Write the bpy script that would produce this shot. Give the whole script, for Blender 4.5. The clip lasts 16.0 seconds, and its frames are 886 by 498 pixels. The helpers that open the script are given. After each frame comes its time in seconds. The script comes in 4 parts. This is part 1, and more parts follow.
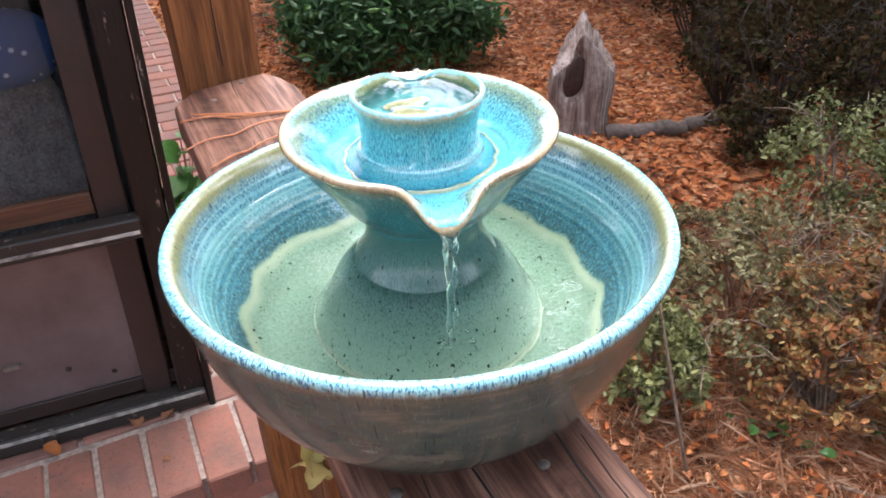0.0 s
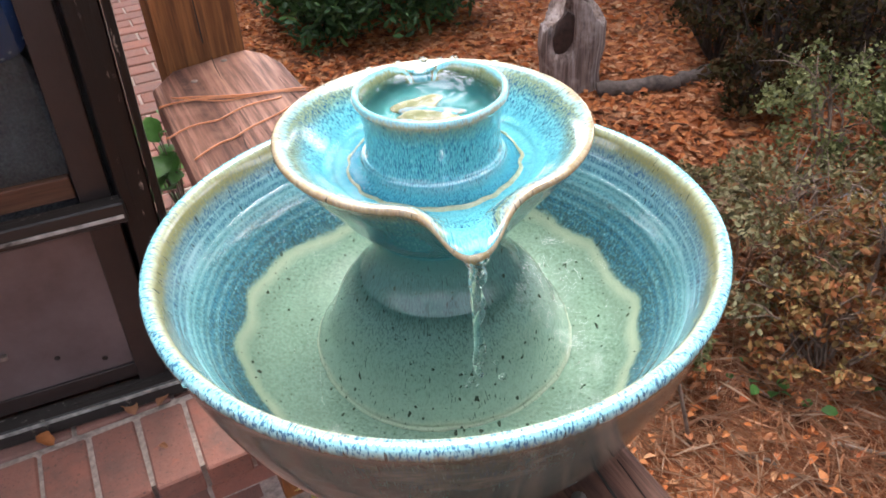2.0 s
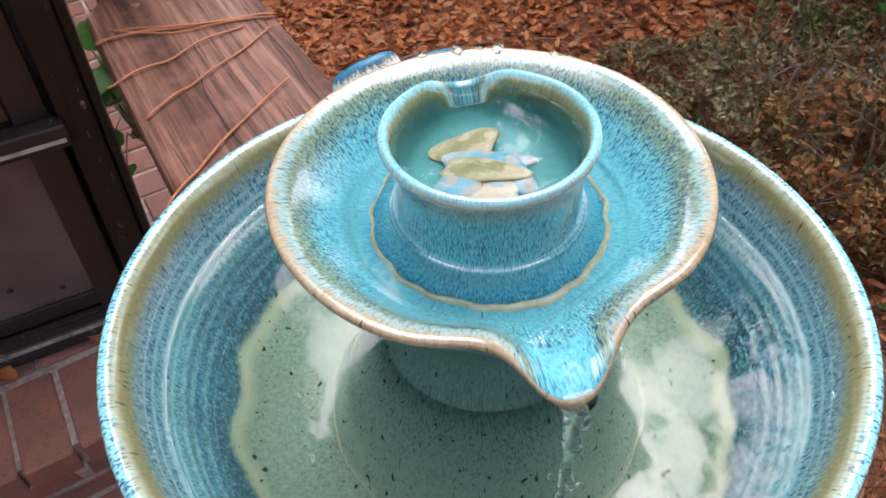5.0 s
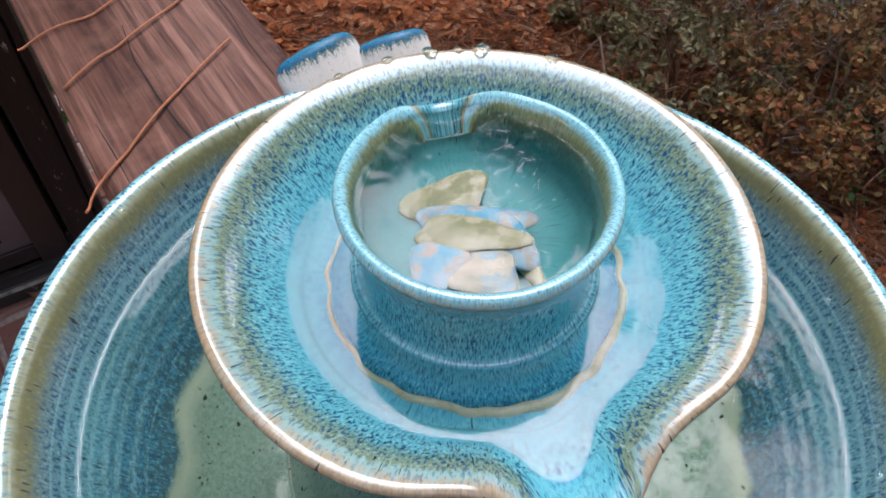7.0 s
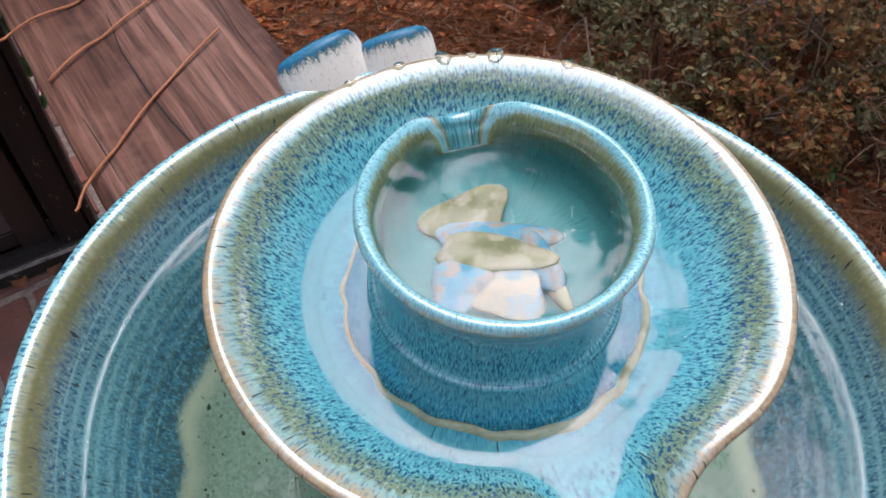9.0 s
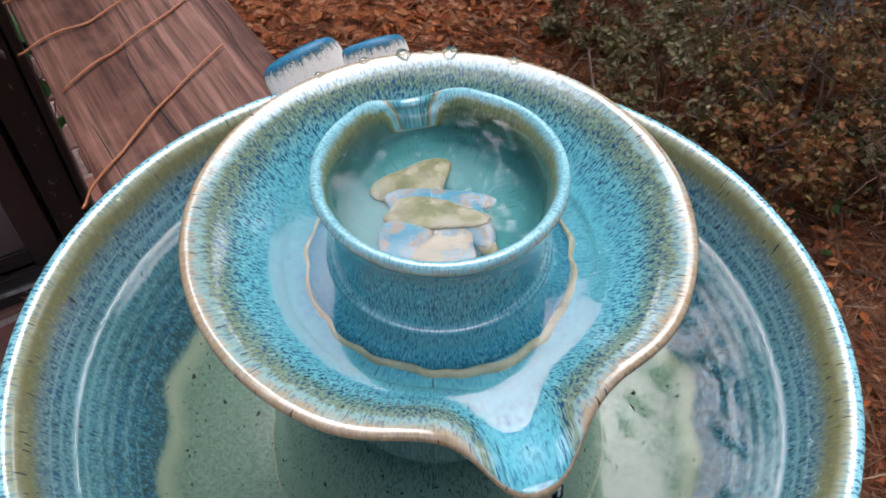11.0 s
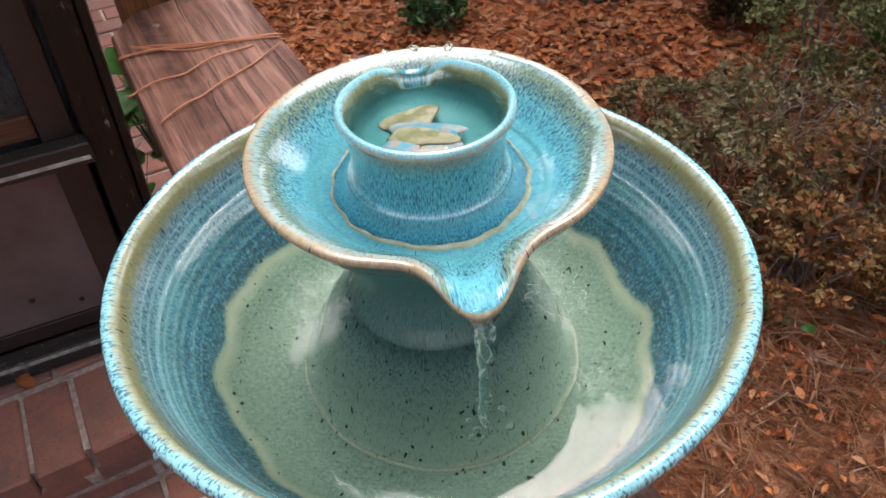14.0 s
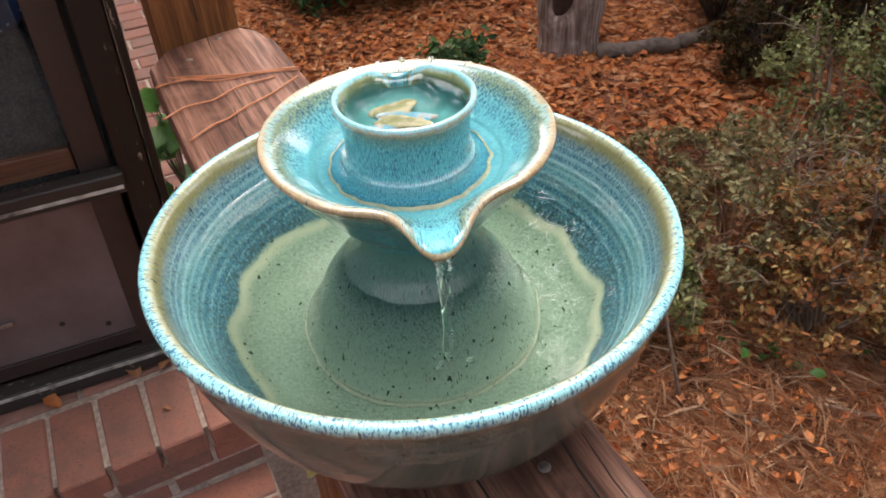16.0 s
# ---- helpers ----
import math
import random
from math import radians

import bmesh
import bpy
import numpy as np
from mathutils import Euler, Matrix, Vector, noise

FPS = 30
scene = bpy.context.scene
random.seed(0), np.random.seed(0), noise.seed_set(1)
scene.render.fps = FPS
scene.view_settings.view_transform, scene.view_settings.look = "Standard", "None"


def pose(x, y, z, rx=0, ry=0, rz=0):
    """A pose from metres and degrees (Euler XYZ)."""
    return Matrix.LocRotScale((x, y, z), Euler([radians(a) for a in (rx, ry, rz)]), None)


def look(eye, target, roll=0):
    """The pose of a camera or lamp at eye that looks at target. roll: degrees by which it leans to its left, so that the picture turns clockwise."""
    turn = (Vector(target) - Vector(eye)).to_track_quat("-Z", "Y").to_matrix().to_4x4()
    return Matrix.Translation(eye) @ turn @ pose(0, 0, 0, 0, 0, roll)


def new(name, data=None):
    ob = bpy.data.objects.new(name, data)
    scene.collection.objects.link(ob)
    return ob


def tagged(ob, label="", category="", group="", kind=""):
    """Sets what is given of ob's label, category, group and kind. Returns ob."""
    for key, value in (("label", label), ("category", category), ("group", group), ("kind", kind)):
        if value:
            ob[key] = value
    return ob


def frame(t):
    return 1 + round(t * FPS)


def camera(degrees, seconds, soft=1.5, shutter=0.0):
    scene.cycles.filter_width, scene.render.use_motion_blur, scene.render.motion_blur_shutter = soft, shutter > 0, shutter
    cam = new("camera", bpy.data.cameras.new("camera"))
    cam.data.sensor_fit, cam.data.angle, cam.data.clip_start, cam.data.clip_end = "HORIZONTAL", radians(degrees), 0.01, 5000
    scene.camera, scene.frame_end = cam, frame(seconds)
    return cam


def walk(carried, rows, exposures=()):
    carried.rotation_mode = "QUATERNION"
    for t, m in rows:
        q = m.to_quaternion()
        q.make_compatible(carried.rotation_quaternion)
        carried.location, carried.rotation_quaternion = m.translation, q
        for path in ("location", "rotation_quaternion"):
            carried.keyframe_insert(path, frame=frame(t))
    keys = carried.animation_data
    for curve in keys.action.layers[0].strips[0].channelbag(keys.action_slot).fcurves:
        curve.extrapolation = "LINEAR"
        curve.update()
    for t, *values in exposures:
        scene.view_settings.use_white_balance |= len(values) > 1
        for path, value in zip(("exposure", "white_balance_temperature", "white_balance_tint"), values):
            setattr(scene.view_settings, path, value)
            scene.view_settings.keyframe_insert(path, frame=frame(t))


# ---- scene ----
cam = camera(60.0, 16.0, 1.7)
PATH = [
    (0, (0.0779, -0.0244, 0.37), (-0.0788, 1.6273, -0.7469), -2.06),
    (0.5, (0.0736, -0.0142, 0.3685), (-0.0809, 1.6301, -0.7595), -2.2),
    (1, (0.0711, -0.0064, 0.3689), (-0.0792, 1.628, -0.7739), -2.65),
    (1.5, (0.0649, 0.0133, 0.3701), (-0.0834, 1.6369, -0.7883), -2.99),
    (2, (0.0586, 0.0355, 0.3657), (-0.0715, 1.6267, -0.8389), -3.32),
    (2.5, (0.0493, 0.0596, 0.3647), (-0.0689, 1.6212, -0.8793), -4.1),
    (3, (0.0429, 0.0819, 0.3674), (-0.0529, 1.6123, -0.9166), -4),
    (3.5, (0.0349, 0.0999, 0.3695), (-0.044, 1.6055, -0.9447), -3.89),
    (4, (0.0259, 0.1191, 0.3726), (-0.0378, 1.5817, -0.99), -3.44),
    (6.5, (0.0145, 0.2285, 0.3561), (0.0439, 1.4692, -1.2123), -1.47),
    (7, (0.0131, 0.2385, 0.3543), (0.0765, 1.4501, -1.2357), -0.2),
    (7.5, (0.0079, 0.2473, 0.3549), (0.0946, 1.4279, -1.2572), 0.56),
    (8, (0.0011, 0.2554, 0.3532), (0.109, 1.4177, -1.2708), 1.17),
    (10.5, (0.0143, 0.2296, 0.363), (0.1198, 1.4313, -1.2322), 1.51),
    (11, (0.0202, 0.2159, 0.3666), (0.1022, 1.452, -1.2035), 0.75),
    (11.5, (0.0258, 0.1931, 0.3726), (0.0761, 1.4663, -1.169), 0.05),
    (12, (0.0325, 0.1742, 0.3729), (0.0527, 1.4969, -1.127), -0.76),
    (12.5, (0.0345, 0.1567, 0.3754), (0.0133, 1.5246, -1.0836), -1.2),
    (13, (0.0367, 0.138, 0.3797), (-0.0156, 1.5394, -1.0463), -2.06),
    (13.5, (0.0384, 0.1222, 0.3826), (-0.0365, 1.5464, -1.0195), -2.63),
    (14, (0.0485, 0.1042, 0.3826), (-0.033, 1.5385, -1.0089), -3.13),
    (14.5, (0.0589, 0.085, 0.3863), (-0.0305, 1.5355, -0.9878), -3.35),
    (15, (0.0599, 0.0634, 0.3916), (-0.039, 1.5311, -0.9635), -3.02),
    (15.5, (0.0698, 0.0388, 0.3969), (-0.0469, 1.5239, -0.9375), -3.87),
    (16, (0.0753, 0.0219, 0.3986), (-0.0589, 1.5476, -0.8875), -3.51),
]
walk(cam, [(t, look(eye, target, roll)) for t, eye, target, roll in PATH], [(0, 3.27, 6350, 13), (3, 2.84, 6600, 15), (4, 2.68, 6600, 17), (7, 1.90, 6150, 18), (11, 1.85, 6250, 18), (13.5, 2.20, 6550, 17), (16, 2.62, 7250, 15)])

# ---- light ----
world = bpy.data.worlds.new("sky")
scene.world = world
world.use_nodes = True
wn = world.node_tree.nodes
sky = wn.new("ShaderNodeTexSky")
sky.sky_type = "NISHITA"
sky.sun_disc = False
sky.sun_elevation, sky.sun_rotation = radians(66), radians(15)
sky.air_density, sky.dust_density, sky.ozone_density = 1.0, 2.8, 1.0
grey = wn.new("ShaderNodeHueSaturation")
grey.inputs["Saturation"].default_value = 0.5
world.node_tree.links.new(sky.outputs[0], grey.inputs["Color"])
world.node_tree.links.new(grey.outputs[0], wn["Background"].inputs[0])
wn["Background"].inputs[1].default_value = 0.15
sun = new("sun", bpy.data.lights.new("sun", "SUN"))
sun.data.energy, sun.data.angle, sun.data.color = 0.8, radians(74), (1.0, 0.97, 0.92)
sun.matrix_world = look((0.105, 0.393, 0.914), (0, 0, 0))


# ---- materials ----
class Nodes:
    """A small wrapper to write node materials in few lines."""

    def __init__(self, name):
        self.mat = bpy.data.materials.new(name)
        self.mat.use_nodes = True
        self.t = self.mat.node_tree
        self.b = self.t.nodes["Principled BSDF"]
        self.out = self.t.nodes["Material Output"]

    def put(self, sock, v):
        if isinstance(v, bpy.types.NodeSocket):
            self.t.links.new(v, sock)
        elif v is not None:
            if sock.type == "RGBA" and len(v) == 3:
                v = (*v, 1)
            sock.default_value = v

    def node(self, kind, out=0, props=(), **ins):
        n = self.t.nodes.new(kind)
        for k, v in dict(props).items():
            if k == "operation":
                n.operation = v
            elif k == "data_type":
                n.data_type = v
            elif k == "blend_type":
                n.blend_type = v
            elif k == "feature":
                n.feature = v
            elif k == "attribute_name":
                n.attribute_name = v
            elif k == "clamp":
                n.use_clamp = v
        for k, v in ins.items():
            key = int(k[1:]) if k[0] == "_" else k.replace("_", " ")
            self.put(n.inputs[key], v)
        return n.outputs[out]

    def math(self, op, a, b=0.0, clamp=False):
        return self.node("ShaderNodeMath", 0, {"operation": op, "clamp": clamp}, _0=a, _1=b)

    def vmath(self, op, a, b=None, scale=None):
        n = self.t.nodes.new("ShaderNodeVectorMath")
        n.operation = op
        self.put(n.inputs[0], a)
        if b is not None:
            self.put(n.inputs[1], b)
        if scale is not None:
            self.put(n.inputs[3], scale)
        return n.outputs[1] if op in ("LENGTH", "DOT_PRODUCT") else n.outputs[0]

    def coords(self):
        return self.node("ShaderNodeTexCoord", 3)

    def attr(self, name):
        return self.node("ShaderNodeAttribute", 2, {"attribute_name": name})

    def noise(self, vec, scale, detail=4.0, rough=0.55, dist=0.0):
        return self.node("ShaderNodeTexNoise", 0, Vector=vec, Scale=scale, Detail=detail, Roughness=rough, Distortion=dist)

    def ramp(self, fac, stops):
        n = self.t.nodes.new("ShaderNodeValToRGB")
        e = n.color_ramp.elements
        while len(e) < len(stops):
            e.new(0.5)
        for el, (p, c) in zip(e, stops):
            el.position = p
            el.color = (*c, 1) if isinstance(c, tuple) else (c, c, c, 1)
        self.put(n.inputs[0], fac)
        return n.outputs[0]

    def mix(self, fac, a, b, mode="MIX"):
        n = self.t.nodes.new("ShaderNodeMix")
        n.data_type, n.blend_type = "RGBA", mode
        self.put(n.inputs[0], fac)
        self.put(n.inputs[6], a)
        self.put(n.inputs[7], b)
        return n.outputs[2]

    def bump(self, height, strength=0.3, dist=0.01):
        self.put(self.b.inputs["Normal"], self.node("ShaderNodeBump", Height=height, Strength=strength, Distance=dist))

    def set(self, **ins):
        for k, v in ins.items():
            self.put(self.b.inputs[k.replace("_", " ")], v)
        return self.mat


def split_xyz(n, vec):
    s = n.t.nodes.new("ShaderNodeSeparateXYZ")
    n.put(s.inputs[0], vec)
    return s.outputs


def radial(n, k, along, src):
    """Coordinates that run round an upright axis: fine streaks down the profile."""
    x, y, z = split_xyz(n, src)
    c = n.t.nodes.new("ShaderNodeCombineXYZ")
    n.put(c.inputs[0], x)
    n.put(c.inputs[1], y)
    unit = n.vmath("NORMALIZE", c.outputs[0])
    unit = n.vmath("SCALE", unit, scale=k)
    d = n.t.nodes.new("ShaderNodeCombineXYZ")
    n.put(d.inputs[2], n.math("MULTIPLY", along, 1.0))
    return n.vmath("ADD", unit, d.outputs[0])


def glaze(name, stops, streaks, fineness=(75.0, 60.0), rings=None, dark=(0.012, 0.075, 0.16), wobble=0.02, specks=None, rough=0.06, gloss=None, boundary=None, light=(0.32, 0.58, 0.60)):
    """Glossy stoneware glaze: a colour for each place along the thrown profile, with runs, breaks and iron specks."""
    n = Nodes(name)
    co = n.coords()
    p = n.attr("prof")
    run = n.noise(radial(n, 46.0, n.math("MULTIPLY", p, 40.0), co), 1.0, 3.0, 0.6)
    wide = n.noise(radial(n, 5.0, n.math("MULTIPLY", p, 3.0), co), 1.0, 4.0, 0.6)
    shift = n.math("MULTIPLY", n.math("SUBTRACT", run, 0.5), wobble * 2.0)
    shift = n.math("ADD", shift, n.math("MULTIPLY", n.math("SUBTRACT", wide, 0.5), wobble * 2.2))
    col = n.ramp(n.math("ADD", p, shift), stops)
    # dark and light runs of glaze
    fine = n.noise(radial(n, fineness[0], n.math("MULTIPLY", p, fineness[1]), co), 1.0, 2.0, 0.65)
    amount = n.ramp(p, streaks)
    dk = n.ramp(fine, [(0.42, 1.0), (0.47, 0.0)])
    col = n.mix(n.math("MULTIPLY", dk, amount), col, dark)
    lt = n.ramp(fine, [(0.58, 0.0), (0.70, 0.6)])
    col = n.mix(n.math("MULTIPLY", lt, amount), col, light)
    tick = n.noise(radial(n, 105.0, n.math("MULTIPLY", p, 26.0), co), 1.0, 0.0, 0.5)
    col = n.mix(n.ramp(tick, [(0.765, 0.0), (0.785, 0.85)]), col, (0.02, 0.03, 0.028))
    if rings:
        # glaze breaks paler over the throwing rings
        wave = n.math("SINE", n.math("MULTIPLY", n.math("ADD", p, n.math("MULTIPLY", n.math("SUBTRACT", wide, 0.5), 0.01)), 6.2832 / rings[2]))
        band = n.math("MULTIPLY", n.math("GREATER_THAN", p, rings[0]), n.math("LESS_THAN", p, rings[1]))
        col = n.mix(n.math("MULTIPLY", n.math("MULTIPLY", n.ramp(n.math("ADD", n.math("MULTIPLY", wave, 0.5), 0.5), [(0.30, 0.0), (0.9, 0.55)]), band), n.ramp(wide, [(0.3, 0.4), (0.6, 1.0)])), col, (0.24, 0.47, 0.51))
    if boundary:
        # the floor of the bowl: a second, celadon glaze with a scalloped edge
        x, y, z = split_xyz(n, co)
        flat = n.t.nodes.new("ShaderNodeCombineXYZ")
        n.put(flat.inputs[0], x)
        n.put(flat.inputs[1], y)
        r = n.vmath("LENGTH", flat.outputs[0])
        mottle0 = n.noise(co, 180.0, 3.0, 0.7)
        edge = n.noise(radial(n, 1.7, 0.3, co), 1.3, 1.2, 0.45)
        lim = n.math("ADD", boundary, n.math("MULTIPLY", n.math("SUBTRACT", edge, 0.5), 0.032))
        lim = n.math("ADD", lim, n.math("MULTIPLY", n.math("SUBTRACT", mottle0, 0.5), 0.003))
        d = n.math("DIVIDE", n.math("SUBTRACT", r, lim), 0.005)
        mottle = n.ramp(n.noise(co, 520.0, 3.0, 0.7), [(0.36, 0.0), (0.62, 1.0)])
        slow = n.noise(co, 22.0, 3.0, 0.6)
        green = n.mix(mottle, (0.095, 0.17, 0.128), (0.20, 0.305, 0.245))
        green = n.mix(n.math("MULTIPLY", slow, 0.8), green, (0.17, 0.245, 0.18))
        line = n.mix(n.ramp(n.math("ADD", n.math("MULTIPLY", d, 0.6), 1.0), [(0.0, 0.0), (0.6, 1.0), (0.95, 0.6)]), green, (0.28, 0.34, 0.25))
        # a dark, grainy fringe where the two glazes meet
        fringe = n.ramp(n.math("MULTIPLY", d, 0.20), [(0.0, 1.0), (0.35, 0.75), (1.0, 0.0)])
        grain = n.ramp(n.noise(co, 420.0, 3.0, 0.75), [(0.42, 0.25), (0.58, 1.0)])
        col = n.mix(n.math("MULTIPLY", n.math("MULTIPLY", fringe, grain), n.attr("inside")), col, (0.04, 0.085, 0.085))
        up = n.attr("inside")
        col = n.mix(n.math("MULTIPLY", up, n.ramp(n.math("ADD", n.math("MULTIPLY", d, 0.5), 0.5), [(0.35, 1.0), (0.55, 0.0)])), col, line)
    if boundary:
        smear = n.noise(radial(n, 3.5, n.math("MULTIPLY", p, 55.0), co), 1.0, 4.0, 0.65)
        outer = n.math("LESS_THAN", p, 0.35)
        col = n.mix(n.math("MULTIPLY", n.ramp(smear, [(0.52, 0.0), (0.72, 0.75)]), outer), col, (0.135, 0.125, 0.10))
        col = n.mix(n.math("MULTIPLY", n.ramp(smear, [(0.30, 0.7), (0.45, 0.0)]), outer), col, (0.022, 0.03, 0.024))
    if specks:
        sp = n.noise(co, 620.0, 1.0, 0.4)
        big = n.noise(n.vmath("MULTIPLY", co, (1.0, 0.7, 0.6)), 300.0, 1.0, 0.3)
        m = n.math("MAXIMUM", n.ramp(sp, [(0.71, 0.0), (0.75, 0.8)]), n.ramp(big, [(0.725, 0.0), (0.745, 1.0)]))
        col = n.mix(n.math("MULTIPLY", m, n.ramp(p, specks)), col, (0.03, 0.045, 0.03))
    n.bump(n.math("ADD", n.math("MULTIPLY", fine, 0.5), n.noise(co, 60.0, 2.0)), 0.05, 0.004)
    # a glaze under water hardly shines: its index is close to the water's
    shine = n.ramp(p, gloss or [(0.0, 1.0), (1.0, 1.0)])
    return n.set(Base_Color=col, Roughness=rough, IOR=1.65, Coat_Weight=n.math("MULTIPLY", shine, 0.6), Coat_Roughness=0.02, Specular_IOR_Level=n.math("MULTIPLY", shine, 0.5))


AQUA, DEEP, TAN, RIM = (0.085, 0.345, 0.405), (0.022, 0.16, 0.27), (0.32, 0.25, 0.13), (0.20, 0.47, 0.51)
CELADON = (0.24, 0.37, 0.28)


def grainwood(name, dark, mid, pale, wear=0.25, rough=0.55, axis=1, scale=1.0, paint=None):
    """Wood whose grain runs along one axis, with growth bands, cracks and weathering."""
    n = Nodes(name)
    co = n.coords()
    st = [26.0, 26.0, 26.0]
    st[axis] = 1.1
    v = n.vmath("MULTIPLY", co, tuple(q * scale for q in st))
    a = n.noise(v, 1.6, 6.0, 0.65, 0.6)
    fine = n.noise(n.vmath("MULTIPLY", co, tuple(q * scale * 7 for q in st)), 1.0, 3.0, 0.7)
    col = n.ramp(a, [(0.30, dark), (0.5, mid), (0.72, pale)])
    col = n.mix(n.ramp(fine, [(0.35, 0.75), (0.55, 0.0)]), col, dark)
    crack = n.ramp(n.noise(n.vmath("MULTIPLY", co, tuple(q * scale * 1.7 for q in st)), 1.3, 2.0, 0.5), [(0.27, 1.0), (0.32, 0.0)])
    col = n.mix(n.math("MULTIPLY", crack, 0.85), col, (0.012, 0.007, 0.005))
    if paint:
        chip = n.noise(n.vmath("MULTIPLY", co, (30.0, 30.0, 9.0)), 1.5, 8.0, 0.75)
        col = n.mix(n.ramp(chip, [(0.60, 0.0), (0.66, 1.0)]), paint, col)
    else:
        spot = n.noise(co, 14.0, 5.0, 0.65)
        col = n.mix(n.math("MULTIPLY", n.ramp(spot, [(0.5, 0.0), (0.75, 1.0)]), wear), col, pale)
    n.bump(n.math("ADD", n.math("SUBTRACT", a, n.math("MULTIPLY", crack, 0.8)), n.math("MULTIPLY", fine, 0.4)), 0.35, 0.004)
    return n.set(Base_Color=col, Roughness=n.ramp(a, [(0.3, rough + 0.15), (0.7, rough - 0.1)]), Specular_IOR_Level=0.28)


def leafy(name, shades, rough=0.5, trans=0.25):
    """Leaves: each one its own shade."""
    n = Nodes(name)
    g = n.t.nodes.new("ShaderNodeNewGeometry")
    rnd = g.outputs["Random Per Island"]
    col = n.ramp(rnd, [(i / max(1, len(shades) - 1), c) for i, c in enumerate(shades)])
    co = n.coords()
    col = n.mix(0.35, col, n.ramp(n.noise(co, 90.0, 3.0), [(0.3, 0.25), (0.7, 0.9)]), "MULTIPLY")
    n.set(Base_Color=col, Roughness=rough, Specular_IOR_Level=0.12 if rough > 0.7 else 0.4)
    tr = n.t.nodes.new("ShaderNodeBsdfTranslucent")
    n.put(tr.inputs[0], col)
    mx = n.t.nodes.new("ShaderNodeMixShader")
    mx.inputs[0].default_value = trans
    n.t.links.new(n.b.outputs[0], mx.inputs[1])
    n.t.links.new(tr.outputs[0], mx.inputs[2])
    n.t.links.new(mx.outputs[0], n.out.inputs[0])
    return n.mat


def water_mat(name, ripple, dist, rough=0.0):
    n = Nodes(name)
    co = n.coords()
    n.bump(n.noise(co, ripple, 2.0, 0.5, 0.4), 0.25, dist)
    return n.set(Base_Color=(0.93, 0.98, 0.96), Roughness=rough, IOR=1.33, Transmission_Weight=1.0)


def plain(name, a, b, scale=30.0, rough=0.6, bump=0.2, dist=0.004, detail=5.0, metal=0.0):
    n = Nodes(name)
    co = n.coords()
    f = n.noise(co, scale, detail, 0.65)
    big = n.noise(co, scale * 0.13, 3.0, 0.6)
    col = n.mix(n.ramp(n.math("ADD", n.math("MULTIPLY", f, 0.6), n.math("MULTIPLY", big, 0.4)), [(0.35, 0.0), (0.65, 1.0)]), a, b)
    n.bump(f, bump, dist)
    return n.set(Base_Color=col, Roughness=rough, Metallic=metal)


def brick_mat():
    n = Nodes("brick")
    co = n.coords()
    rnd = n.node("ShaderNodeObjectInfo", 5)
    moved = n.vmath("ADD", co, n.vmath("SCALE", (7.0, 3.0, 5.0), scale=rnd))
    base = n.ramp(rnd, [(0.0, (0.155, 0.064, 0.047)), (0.35, (0.205, 0.075, 0.050)), (0.7, (0.145, 0.072, 0.057)), (1.0, (0.225, 0.082, 0.054))])
    f = n.noise(moved, 70.0, 6.0, 0.7)
    b = n.noise(moved, 12.0, 4.0, 0.6)
    col = n.mix(n.ramp(b, [(0.44, 0.0), (0.66, 0.7)]), base, (0.085, 0.043, 0.033))
    red = n.noise(moved, 26.0, 5.0, 0.75)
    col = n.mix(n.ramp(red, [(0.60, 0.0), (0.70, 0.7)]), col, (0.26, 0.075, 0.042))
    col = n.mix(n.ramp(f, [(0.52, 0.0), (0.78, 0.4)]), col, (0.20, 0.115, 0.085))
    col = n.mix(n.ramp(n.noise(moved, 160.0, 3.0, 0.7), [(0.30, 0.7), (0.42, 0.0)]), col, (0.03, 0.02, 0.018))
    n.bump(f, 0.5, 0.003)
    return n.set(Base_Color=col, Roughness=n.ramp(b, [(0.3, 0.9), (0.7, 0.7)]))


def litter_ground():
    n = Nodes("leaf_litter_ground")
    co = n.coords()
    vor = n.t.nodes.new("ShaderNodeTexVoronoi")
    n.put(vor.inputs["Vector"], n.vmath("ADD", co, n.vmath("SCALE", n.node("ShaderNodeTexNoise", 1, Vector=co, Scale=9.0), scale=0.12)))
    n.put(vor.inputs["Scale"], 24.0)
    sep = n.t.nodes.new("ShaderNodeSeparateColor")
    n.put(sep.inputs[0], vor.outputs["Color"])
    col = n.ramp(sep.outputs[0], [(0.0, (0.11, 0.036, 0.015)), (0.4, (0.27, 0.088, 0.034)), (0.75, (0.40, 0.155, 0.068)), (1.0, (0.48, 0.25, 0.14))])
    big = n.noise(co, 1.3, 4.0, 0.6)
    col = n.mix(n.ramp(big, [(0.45, 0.0), (0.7, 0.7)]), col, (0.055, 0.028, 0.018))
    n.bump(n.math("ADD", vor.outputs["Distance"], n.noise(co, 60.0, 4.0)), 0.9, 0.03)
    return n.set(Base_Color=col, Roughness=0.85, Specular_IOR_Level=0.15)


def dotted_cloth():
    n = Nodes("blue_dotted_cloth")
    co = n.coords()
    vor = n.t.nodes.new("ShaderNodeTexVoronoi")
    n.put(vor.inputs["Vector"], co)
    n.put(vor.inputs["Scale"], 44.0)
    col = n.mix(n.ramp(vor.outputs["Distance"], [(0.16, 1.0), (0.24, 0.0)]), (0.025, 0.06, 0.17), (0.35, 0.42, 0.55))
    n.bump(n.noise(co, 300.0, 2.0), 0.3, 0.002)
    return n.set(Base_Color=col, Roughness=0.9)


